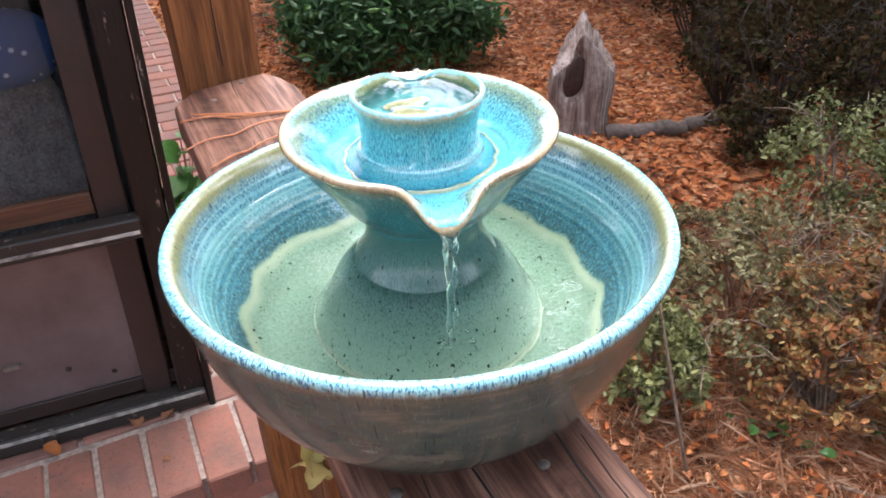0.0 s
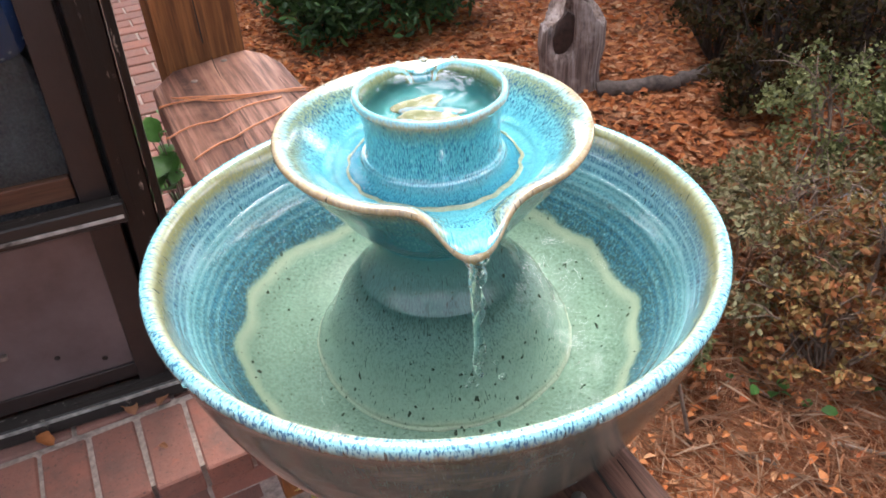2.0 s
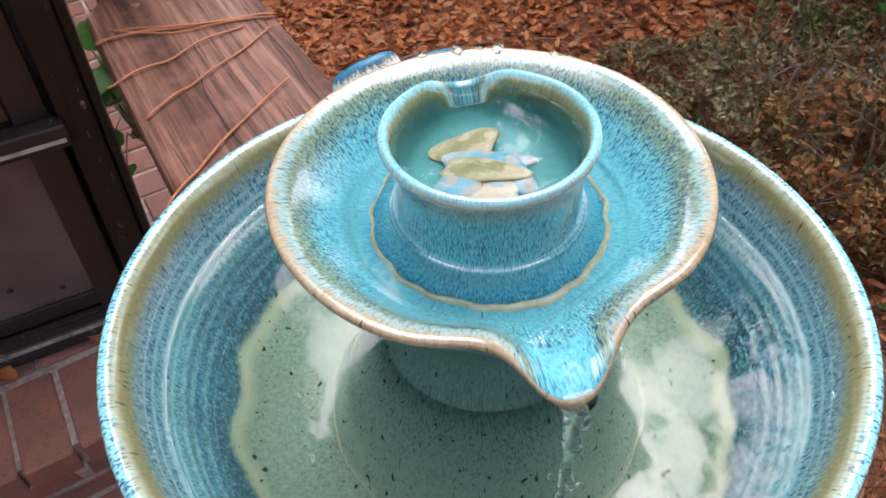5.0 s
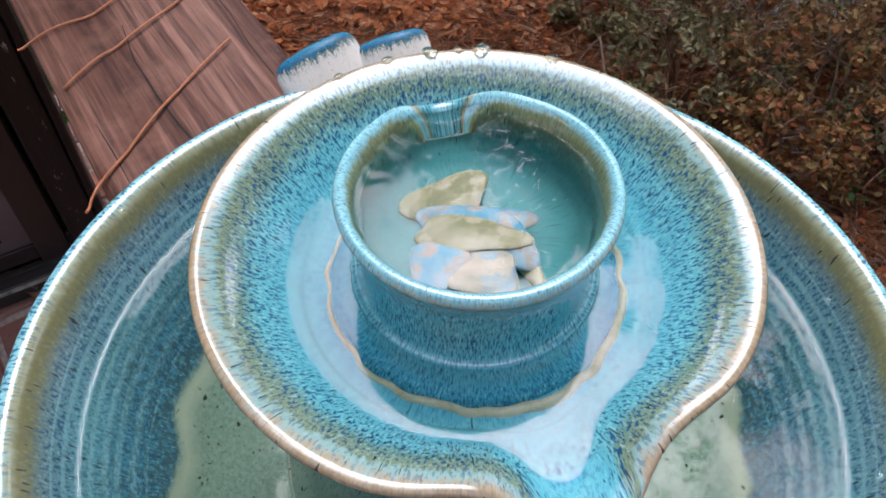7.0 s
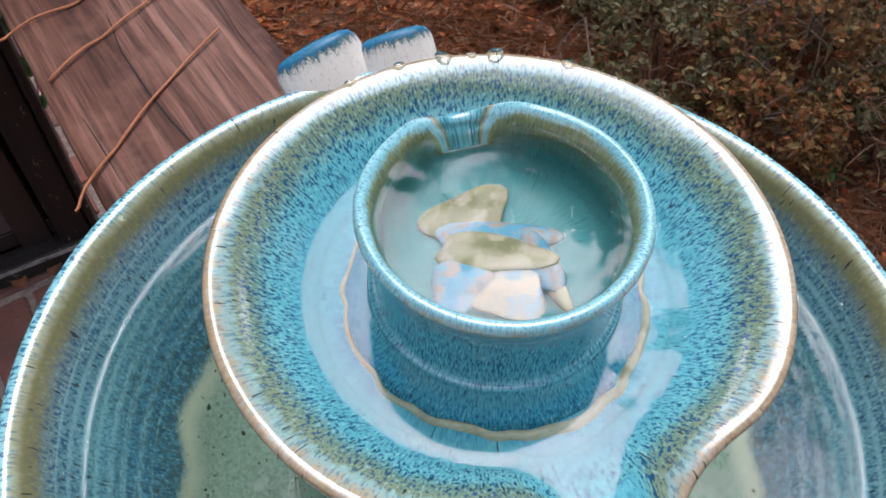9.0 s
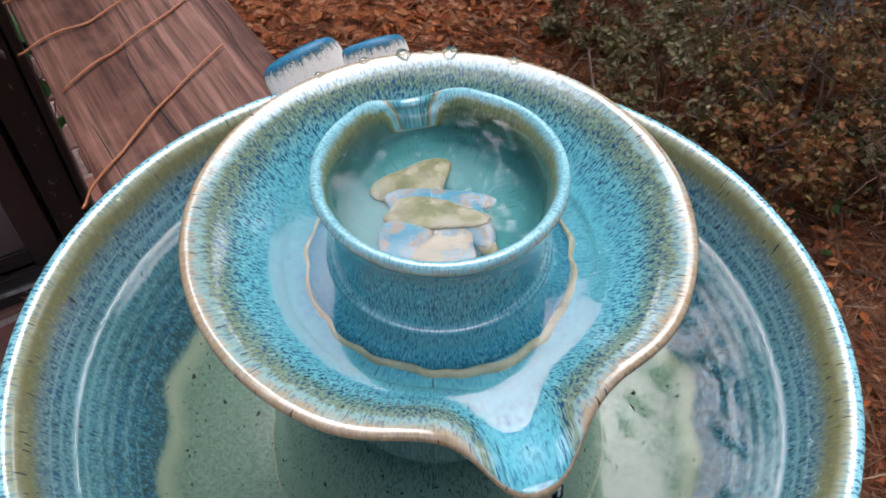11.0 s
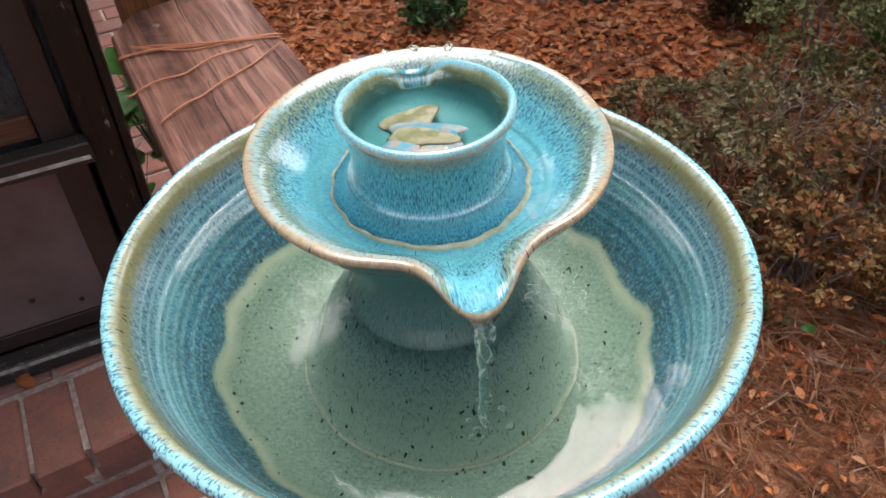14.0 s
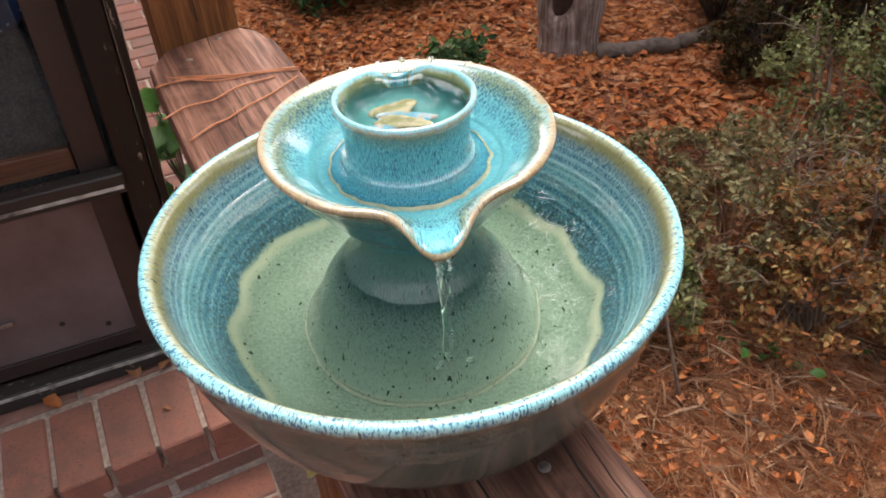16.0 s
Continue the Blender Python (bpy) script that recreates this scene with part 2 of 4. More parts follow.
def screen_mat():
    """Fine insect screen: partly see-through dark mesh."""
    n = Nodes("insect_screen")
    n.set(Base_Color=(0.05, 0.045, 0.04), Roughness=0.6)
    tr = n.t.nodes.new("ShaderNodeBsdfTransparent")
    mx = n.t.nodes.new("ShaderNodeMixShader")
    mx.inputs[0].default_value = 0.2
    n.t.links.new(tr.outputs[0], mx.inputs[1])
    n.t.links.new(n.b.outputs[0], mx.inputs[2])
    n.t.links.new(mx.outputs[0], n.out.inputs[0])
    return n.mat


M_BOWL = glaze("turquoise_bowl_glaze",
               [(0.0, (0.04, 0.03, 0.022)), (0.12, (0.034, 0.044, 0.034)), (0.25, (0.042, 0.064, 0.048)), (0.335, (0.046, 0.064, 0.05)), (0.358, (0.09, 0.09, 0.055)), (0.372, RIM), (0.402, RIM), (0.412, (0.30, 0.33, 0.22)), (0.428, (0.18, 0.172, 0.075)),
                (0.450, (0.17, 0.175, 0.08)), (0.476, (0.13, 0.21, 0.21)), (0.53, (0.10, 0.25, 0.295)), (0.62, (0.125, 0.325, 0.37)), (0.70, (0.08, 0.26, 0.335)), (0.77, (0.045, 0.22, 0.33)), (0.84, (0.06, 0.20, 0.26)), (1.0, CELADON)],
               [(0.0, 0.1), (0.355, 0.15), (0.37, 0.9), (0.405, 0.8), (0.42, 0.1), (0.455, 0.3), (0.49, 0.8), (0.55, 0.75), (0.6, 0.5), (0.7, 0.6), (0.78, 0.9), (0.83, 1.0), (0.9, 0.0)], fineness=(120.0, 70.0), rings=(0.50, 0.80, 0.044),
               wobble=0.010, specks=[(0.1, 0.6), (0.34, 0.5), (0.42, 0.0), (0.78, 0.2), (0.86, 1.0)], gloss=[(0.0, 0.3), (0.35, 0.35), (0.37, 1.0), (0.42, 0.7), (0.57, 0.6), (0.59, 0.08)], boundary=0.113)
# the first three stops darken the underside with shade put into the glaze
M_PLATE = glaze("turquoise_plate_glaze",
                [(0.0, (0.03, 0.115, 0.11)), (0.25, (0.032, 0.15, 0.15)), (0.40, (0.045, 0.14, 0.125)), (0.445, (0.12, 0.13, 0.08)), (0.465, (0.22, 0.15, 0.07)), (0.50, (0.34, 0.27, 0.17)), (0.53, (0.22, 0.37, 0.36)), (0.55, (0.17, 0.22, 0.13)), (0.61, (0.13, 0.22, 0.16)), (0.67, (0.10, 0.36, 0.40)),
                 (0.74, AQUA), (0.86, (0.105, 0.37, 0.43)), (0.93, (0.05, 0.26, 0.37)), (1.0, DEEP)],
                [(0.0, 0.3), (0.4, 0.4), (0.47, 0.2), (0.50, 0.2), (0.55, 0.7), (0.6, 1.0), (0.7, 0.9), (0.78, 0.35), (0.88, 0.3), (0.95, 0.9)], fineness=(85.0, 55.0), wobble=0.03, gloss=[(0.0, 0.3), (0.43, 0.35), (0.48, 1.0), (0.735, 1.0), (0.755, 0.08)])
M_CUP = glaze("turquoise_cup_glaze",
              [(0.0, (0.03, 0.19, 0.27)), (0.10, (0.05, 0.27, 0.37)), (0.20, AQUA), (0.30, (0.07, 0.30, 0.34)), (0.40, (0.065, 0.29, 0.32)), (0.47, (0.12, 0.20, 0.15)), (0.505, TAN), (0.53, RIM), (0.60, RIM), (0.63, (0.22, 0.24, 0.10)), (0.68, (0.09, 0.13, 0.07)), (0.76, (0.05, 0.18, 0.18)), (1.0, (0.07, 0.27, 0.28))],
              [(0.0, 0.9), (0.15, 0.5), (0.3, 0.9), (0.42, 0.7), (0.5, 0.2), (0.57, 0.5), (0.65, 0.2), (0.8, 0.1)], fineness=(75.0, 40.0), wobble=0.03, gloss=[(0.0, 0.08), (0.13, 0.08), (0.15, 1.0), (0.70, 1.0), (0.72, 0.08)])
# darkens up the neck: shade under the plate is painted into the stops
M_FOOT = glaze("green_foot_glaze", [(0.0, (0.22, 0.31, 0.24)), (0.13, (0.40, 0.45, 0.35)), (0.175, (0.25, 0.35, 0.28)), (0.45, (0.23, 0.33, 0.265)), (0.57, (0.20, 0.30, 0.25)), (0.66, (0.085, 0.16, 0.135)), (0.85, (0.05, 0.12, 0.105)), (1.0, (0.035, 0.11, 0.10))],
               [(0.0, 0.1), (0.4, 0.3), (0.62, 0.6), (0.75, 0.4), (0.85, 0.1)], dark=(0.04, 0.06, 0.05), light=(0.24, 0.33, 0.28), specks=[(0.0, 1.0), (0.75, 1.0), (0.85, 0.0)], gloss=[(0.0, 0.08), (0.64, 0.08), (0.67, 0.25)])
M_HANDLE = glaze("blue_white_handle_glaze", [(0.0, (0.6, 0.55, 0.47)), (0.55, (0.74, 0.69, 0.61)), (0.64, (0.66, 0.63, 0.56)), (0.67, (0.10, 0.15, 0.12)), (0.71, (0.02, 0.15, 0.27)), (0.86, (0.03, 0.19, 0.31)), (1.0, (0.03, 0.10, 0.12))], [(0.0, 0.0), (0.60, 0.0), (0.68, 0.9)], fineness=(60.0, 60.0), wobble=0.10, gloss=[(0.0, 0.4), (0.6, 0.4), (0.75, 0.2)], dark=(0.008, 0.03, 0.06), light=(0.05, 0.27, 0.42))
M_RING = plain("bare_tan_glaze_line", (0.19, 0.205, 0.12), (0.38, 0.39, 0.29), 300.0, 0.35, 0.4, 0.001)


def petal_mat(name, a, b, c):
    """Mottled petal glaze of three colours with a paler skin."""
    n = Nodes(name)
    co = n.coords()
    f = n.noise(co, 190.0, 4.0, 0.65)
    g = n.noise(co, 75.0, 3.0, 0.6)
    col = n.mix(n.ramp(g, [(0.42, 0.0), (0.58, 1.0)]), a, b)
    col = n.mix(n.ramp(f, [(0.52, 0.0), (0.62, 1.0)]), col, c)
    n.bump(f, 0.4, 0.001)
    return n.set(Base_Color=col, Roughness=0.35, Specular_IOR_Level=0.1)


M_ORN = [petal_mat("ornament_olive", (0.20, 0.205, 0.11), (0.30, 0.295, 0.18), (0.36, 0.33, 0.24)), petal_mat("ornament_cream", (0.46, 0.41, 0.33), (0.36, 0.33, 0.26), (0.24, 0.34, 0.40)),
         petal_mat("ornament_blue", (0.10, 0.30, 0.42), (0.26, 0.36, 0.42), (0.32, 0.28, 0.24))]
M_WATER = water_mat("still_water", 34.0, 0.0026, 0.035)
M_CUPWATER = water_mat("rippled_water", 60.0, 0.0007)
M_PLATEWATER = water_mat("running_water", 45.0, 0.0012, 0.03)
M_STREAM = water_mat("falling_water", 160.0, 0.004, 0.10)
M_WORN = plain("bare_worn_wood", (0.02, 0.017, 0.015), (0.42, 0.40, 0.37), 34.0, 0.6, 0.4)
M_RAIL = grainwood("weathered_brown_rail", (0.024, 0.008, 0.005), (0.115, 0.049, 0.032), (0.31, 0.165, 0.118), 0.45, 0.6)
M_POST = grainwood("warm_brown_post", (0.045, 0.014, 0.004), (0.15, 0.055, 0.015), (0.24, 0.095, 0.03), 0.1, 0.6, axis=2)
M_DOORWOOD = grainwood("worn_black_paint_wood", (0.10, 0.07, 0.055), (0.30, 0.25, 0.21), (0.45, 0.40, 0.36), 0.2, 0.4, axis=2, paint=(0.009, 0.007, 0.006))
M_SILL = grainwood("worn_black_paint_sill", (0.12, 0.09, 0.075), (0.34, 0.31, 0.28), (0.5, 0.47, 0.44), 0.2, 0.4, axis=0, paint=(0.022, 0.018, 0.016))
M_LATH = plain("brown_stained_lath", (0.010, 0.006, 0.005), (0.020, 0.011, 0.009), 40.0, 0.5)
M_LEDGE = grainwood("reddish_inner_ledge", (0.04, 0.016, 0.009), (0.085, 0.036, 0.02), (0.12, 0.058, 0.034), 0.1, 0.5, axis=0)
M_PANEL = plain("dark_smoky_panel", (0.045, 0.031, 0.03), (0.12, 0.09, 0.09), 6.0, 0.28, 0.03)
# the porch interior's gloom is put into this dark board colour
M_ROOM = plain("shade_toned_boards", (0.05, 0.04, 0.035), (0.08, 0.065, 0.055), 8.0, 0.8)
M_CEIL = grainwood("stained_porch_ceiling", (0.05, 0.03, 0.02), (0.12, 0.075, 0.05), (0.2, 0.13, 0.09), 0.2, 0.5)
M_TWEED = plain("grey_tweed", (0.03, 0.032, 0.035), (0.17, 0.175, 0.18), 190.0, 0.95, 0.5, 0.003, 2.0)
M_DOTS = dotted_cloth()
M_SCREEN = screen_mat()
M_BRICK = brick_mat()
M_MORTAR = plain("pale_mortar", (0.13, 0.10, 0.085), (0.36, 0.29, 0.25), 90.0, 0.9, 0.5)
M_GROUND = litter_ground()
M_NEEDLE = leafy("rust_pine_needle", [(0.30, 0.09, 0.035), (0.42, 0.15, 0.06), (0.34, 0.11, 0.05)], 0.4, 0.05)
M_LITTER = leafy("fallen_leaf", [(0.15, 0.042, 0.014), (0.34, 0.10, 0.032), (0.46, 0.15, 0.05), (0.50, 0.21, 0.085), (0.30, 0.075, 0.028), (0.50, 0.28, 0.15)], 0.8, 0.1)
M_STRAW = leafy("pine_straw", [(0.33, 0.14, 0.065), (0.44, 0.235, 0.14), (0.25, 0.09, 0.038), (0.54, 0.38, 0.26)], 0.75, 0.05)
M_EVERGREEN = leafy("evergreen_leaf", [(0.018, 0.05, 0.018), (0.06, 0.135, 0.045), (0.035, 0.09, 0.032), (0.13, 0.25, 0.075)], 0.4, 0.35)
M_SHRUB = leafy("olive_shrub_leaf", [(0.035, 0.018, 0.006), (0.27, 0.08, 0.024), (0.35, 0.25, 0.09), (0.14, 0.055, 0.016), (0.19, 0.14, 0.04), (0.40, 0.14, 0.042), (0.05, 0.035, 0.010)], 0.7, 0.3)
M_OLIVE = leafy("grey_olive_shrub_leaf", [(0.04, 0.032, 0.012), (0.16, 0.14, 0.055), (0.26, 0.24, 0.11), (0.20, 0.09, 0.03), (0.10, 0.095, 0.03), (0.34, 0.30, 0.16), (0.05, 0.04, 0.012)], 0.6, 0.3)
M_SHRUBG = leafy("pale_green_shrub_leaf", [(0.055, 0.065, 0.018), (0.13, 0.14, 0.04), (0.30, 0.31, 0.12), (0.075, 0.075, 0.022)], 0.5, 0.3)
M_VINE = leafy("bright_vine_leaf", [(0.045, 0.13, 0.03), (0.09, 0.23, 0.05), (0.06, 0.17, 0.05)], 0.4, 0.35)
# leaf tones near black: the undergrowth's shade is in the colour
M_DARKTREE = leafy("shade_dark_leaf", [(0.02, 0.016, 0.006), (0.05, 0.036, 0.013), (0.075, 0.033, 0.014), (0.035, 0.042, 0.014)], 0.9, 0.25)
M_TREELEAF = leafy("canopy_leaf", [(0.03, 0.06, 0.02), (0.06, 0.11, 0.03), (0.09, 0.13, 0.04)], 0.5, 0.35)
M_YELLOW = plain("yellow_dry_leaf", (0.58, 0.50, 0.18), (0.75, 0.68, 0.34), 60.0, 0.55, 0.3)
M_STUMP = grainwood("grey_weathered_stump", (0.06, 0.036, 0.028), (0.22, 0.155, 0.13), (0.46, 0.38, 0.35), 0.5, 0.8, axis=2, scale=0.4)
M_BARK = grainwood("dark_bark", (0.03, 0.022, 0.017), (0.07, 0.05, 0.04), (0.13, 0.10, 0.08), 0.2, 0.9, axis=2, scale=0.3)
M_TWIG = plain("grey_twig", (0.08, 0.048, 0.033), (0.21, 0.145, 0.105), 50.0, 0.8)
M_SHRUBTWIG = plain("brown_shrub_twig", (0.08, 0.035, 0.018), (0.21, 0.105, 0.06), 50.0, 0.85)
M_LOG = plain("dark_grey_log", (0.04, 0.028, 0.022), (0.13, 0.095, 0.08), 40.0, 0.9, 0.6, 0.01)
# red rotten wood, darkened to carry the stump hollow's shade
M_ROT = plain("shade_dark_rotten_wood", (0.012, 0.005, 0.003), (0.05, 0.02, 0.013), 40.0, 0.95, 0.8, 0.01)
M_ROCK = plain("grey_rock", (0.14, 0.135, 0.13), (0.36, 0.35, 0.34), 18.0, 0.8, 0.7, 0.02)
M_NAIL = plain("rusty_nail", (0.10, 0.08, 0.07), (0.2, 0.17, 0.15), 200.0, 0.5, 0.2, 0.001, 3.0, 0.6)
M_HOLE = plain("dark_crack", (0.008, 0.005, 0.004), (0.015, 0.01, 0.007), 60.0, 0.9)


# ---- building helpers ----
def finish(me, smooth=False):
    if smooth:
        for f in me.polygons:
            f.use_smooth = True
    return me


def part(name, bm, material, parent=None, label="", smooth=False, m=None):
    """One mesh object out of a bmesh, under a thing."""
    me = bpy.data.meshes.new(name)
    bmesh.ops.recalc_face_normals(bm, faces=bm.faces)
    bm.to_mesh(me)
    bm.free()
    me.materials.append(material)
    ob = new(name, finish(me, smooth))
    if parent:
        ob.parent = parent
    if m is not None:
        ob.matrix_basis = m
    if label:
        ob["label"] = label
    return ob


def raw(name, verts, faces, material, parent=None, smooth=False, m=None):
    me = bpy.data.meshes.new(name)
    me.from_pydata(verts, [], faces)
    me.materials.append(material)
    me.update()
    ob = new(name, finish(me, smooth))
    if parent:
        ob.parent = parent
    if m is not None:
        ob.matrix_basis = m
    return ob


def empty(name, m, label, category, group="", kind=""):
    ob = new(name)
    ob.matrix_basis = m
    return tagged(ob, label, category, group, kind)


def block(x0, x1, y0, y1, z0, z1, bevel=0.0, seg=2, bm=None):
    bm = bm or bmesh.new()
    made = bmesh.ops.create_cube(bm, size=1.0)["verts"]
    for v in made:
        v.co = Vector((x0 + (v.co.x + 0.5) * (x1 - x0), y0 + (v.co.y + 0.5) * (y1 - y0), z0 + (v.co.z + 0.5) * (z1 - z0)))
    if bevel:
        es = list({e for v in made for e in v.link_edges})
        bmesh.ops.bevel(bm, geom=es, offset=bevel, segments=seg, affect="EDGES", profile=0.6)
    return bm


def smooth_profile(points, per=6):
    """A rounded line through the points of a thrown profile."""
    p = [Vector(q) for q in points]
    out = []
    for i in range(len(p) - 1):
        a, b, c, d = p[max(0, i - 1)], p[i], p[i + 1], p[min(len(p) - 1, i + 2)]
        for k in range(per):
            t = k / per
            out.append(0.5 * ((2 * b) + (c - a) * t + (2 * a - 5 * b + 4 * c - d) * t * t + (3 * b - a - 3 * c + d) * t ** 3))
    out.append(p[-1])
    return out


def thrown(name, profile, material, parent, bend=None, segs=192, inside_from=2.0, label="", per=6, tint=None):
    """A wheel-thrown body: the profile (radius, height) turned round its axis; bend(angle, r, z, s) may pull it out of round."""
    pr = smooth_profile(profile, per)
    run = [q[2] for q in pr]
    verts, faces, prof = [], [], []
    for j, (q, s) in enumerate(zip(pr, run)):
        for i in range(segs):
            a = 2 * math.pi * i / segs
            r, z = max(q[0], 0.0002), q[1]
            da = 0.0
            if bend:
                r, z, da = bend(a, r, z, s)
            verts.append((r * math.cos(a + da), r * math.sin(a + da), z))
            prof.append(tint(a, s) if tint else s)
    for j in range(len(pr) - 1):
        for i in range(segs):
            k = (i + 1) % segs
            faces.append((j * segs + i, j * segs + k, (j + 1) * segs + k, (j + 1) * segs + i))
    ob = raw(name, verts, faces, material, parent, True)
    at = ob.data.attributes.new("prof", "FLOAT", "POINT")
    at.data.foreach_set("value", prof)
    at = ob.data.attributes.new("inside", "FLOAT", "POINT")
    at.data.foreach_set("value", [1.0 if s > inside_from else 0.0 for s in prof])
    if label:
        ob["label"] = label
    return ob


def tube(points, radius, sides=6, bm=None, taper=1.0):
    """A round rod along points."""
    bm = bm or bmesh.new()
    pts = [Vector(p) for p in points]
    rings = []
    for i, p in enumerate(pts):
        d = (pts[min(i + 1, len(pts) - 1)] - pts[max(i - 1, 0)]).normalized()
        side = d.cross(Vector((0.3, 0.2, 1)) if abs(d.z) < 0.9 else Vector((1, 0.1, 0))).normalized()
        up = d.cross(side)
        r = radius[i] if isinstance(radius, (list, tuple)) else radius * (1 + (taper - 1) * i / max(1, len(pts) - 1))
        rings.append([bm.verts.new(p + r * (math.cos(2 * math.pi * k / sides) * side + math.sin(2 * math.pi * k / sides) * up)) for k in range(sides)])
    for a, b in zip(rings, rings[1:]):
        for k in range(sides):
            bm.faces.new((a[k], a[(k + 1) % sides], b[(k + 1) % sides], b[k]))
    bm.faces.new(rings[0])
    bm.faces.new(rings[-1])
    return bm


def leaf_mesh(name, pos, size, rng, material, parent=None, flat=0.0, aspect=0.5, curl=0.25):
    """Many single leaves: each a folded blade of six corners, turned at random (flat: 1 lies on the ground)."""
    n = len(pos)
    pos = np.asarray(pos, float)
    d = rng.normal(size=(n, 3))
    d[:, 2] *= (1 - flat)
    d /= np.linalg.norm(d, axis=1)[:, None] + 1e-9
    u = rng.normal(size=(n, 3))
    u = u * (1 - flat) + np.array([0, 0, 1.0]) * flat + rng.normal(size=(n, 3)) * 0.18 * flat
    s = np.cross(d, u)
    s /= np.linalg.norm(s, axis=1)[:, None] + 1e-9
    nn = np.cross(s, d)
    L = size * rng.uniform(0.6, 1.35, n)[:, None]
    W = L * aspect * rng.uniform(0.75, 1.2, n)[:, None]
    c = L * curl * rng.uniform(0.2, 1.3, n)[:, None]
    vs = np.stack([pos - d * L * 0.5, pos - d * L * 0.12 + s * W * 0.5 + nn * c * 0.6, pos + d * L * 0.2 + s * W * 0.38 + nn * c * 0.5,
                   pos + d * L * 0.5 + nn * c * 0.2, pos + d * L * 0.2 - s * W * 0.38 + nn * c * 0.5, pos - d * L * 0.12 - s * W * 0.5 + nn * c * 0.6], 1).reshape(-1, 3)
    b = np.arange(n)[:, None] * 6
    fs = np.concatenate([b + np.array([0, 1, 2, 3]), b + np.array([0, 3, 4, 5])])
    return raw(name, vs.tolist(), fs.tolist(), material, parent)


def clumped(rng, n, radii, clumps, spread):
    """Places of leaves in clumps on and under an uneven rounded outline."""
    c = rng.normal(size=(clumps, 3))
    c[:, 2] = np.abs(c[:, 2]) - 0.25
    c /= np.linalg.norm(c, axis=1)[:, None]
    c *= (rng.uniform(0.45, 1.0, clumps) ** 0.6)[:, None]
    k = rng.integers(0, clumps, n)
    return (c[k] + rng.normal(size=(n, 3)) * spread) * np.asarray(radii)


def turned(m, p):
    return m @ Vector(p)


# The porch, its steps and the rail share one frame, turned 30 degrees: x across the rail, y along it.
F = pose(0, 0, 0, 0, 0, 30)
GROUND_Z = -1.65
LANDING_Z = -0.865

# ---- ground ----
rng = np.random.default_rng(5)


def ground_height(x, y):
    far = max(0.0, math.hypot(x, y) - 2.0)
    return GROUND_Z + 0.05 * noise.noise(Vector((x * 0.7, y * 0.7, 0.3))) + 0.02 * noise.noise(Vector((x * 3, y * 3, 1))) + 0.012 * far * (0.5 + 0.5 * noise.noise(Vector((x * 0.1, y * 0.1, 4))))


def build_ground():
    xs = sorted(set([-600, -200, -80, -40, -25] + [round(-16 + 0.25 * i, 2) for i in range(129)] + [25, 40, 80, 200, 600]))
    ys = sorted(set([-600, -200, -80, -40, -20] + [round(-10 + 0.25 * i, 2) for i in range(121)] + [30, 45, 80, 200, 600]))
    verts = [(x, y, ground_height(x, y)) for y in ys for x in xs]
    w = len(xs)
    faces = [(j * w + i, j * w + i + 1, (j + 1) * w + i + 1, (j + 1) * w + i) for j in range(len(ys) - 1) for i in range(w - 1)]
    return tagged(raw("ground", verts, faces, M_GROUND, None, True), "garden floor covered in rust-brown fallen leaves", "ground", kind="structure")


build_ground()


def scatter_leaves(name, n, x0, x1, y0, y1, size, material, label, lift=0.015, aspect=0.5, curl=0.35, power=1.0):
    xy = np.stack([rng.uniform(x0, x1, n), y0 + (y1 - y0) * rng.uniform(0, 1, n) ** power], 1)
    # ragged outline of the drift
    xy += rng.normal(size=(n, 2)) * np.where(rng.uniform(0, 1, n) < 0.25, 0.45, 0.08)[:, None]
    side = xy @ np.array([math.cos(radians(30)), math.sin(radians(30))])
    xy = xy[side > 0.5]
    pos = [(x, y, ground_height(x, y) + lift * rng.uniform(0.3, 1.6)) for x, y in xy]
    return tagged(leaf_mesh(name, pos, size, rng, material, None, 0.75, aspect, curl), label, "fallen leaves", kind="stuff")


scatter_leaves("fallen_leaves", 44000, -3.2, 5.0, 2.2, 11.0, 0.052, M_LITTER, "rust-brown dry leaves lying on the garden floor", power=1.3)
scatter_leaves("pine_straw", 26000, -0.4, 3.0, 0.4, 2.9, 0.15, M_STRAW, "pale brown pine straw matted on the ground", 0.025, 0.018, 0.08)
scatter_leaves("fallen_leaf_scraps", 2500, -0.4, 3.0, 0.4, 2.4, 0.04, M_LITTER, "scraps of dry leaves among the pine straw", 0.03)


# ---- landing, walk and steps of brick ----
FRONT = 1.077
PITCH = 0.0965


def slab(name, label, x0, x1, y0, y1, z1):
    ob = part(name, block(x0, x1, y0, y1, GROUND_Z - 0.1, z1 - 0.006), M_MORTAR, None, "", False, F)
    return tagged(ob, label, "paving", kind="structure")


def brick_mesh(lx, ly, lz):
    bm = block(-lx / 2, lx / 2, -ly / 2, ly / 2, -lz, 0, 0.004, 1)
    for v in bm.verts:
        v.co += Vector((noise.noise(v.co * 90), noise.noise(v.co * 90 + Vector((5, 0, 0))), 0)) * 0.0015
    me = bpy.data.meshes.new("brick")
    bmesh.ops.recalc_face_normals(bm, faces=bm.faces)
    bm.to_mesh(me)
    bm.free()
    me.materials.append(M_BRICK)
    return me


HEADER = brick_mesh(PITCH - 0.010, 0.205, 0.060)
STRETCHER = brick_mesh(0.193, PITCH - 0.011, 0.05)
HALF = brick_mesh(0.090, PITCH - 0.011, 0.05)


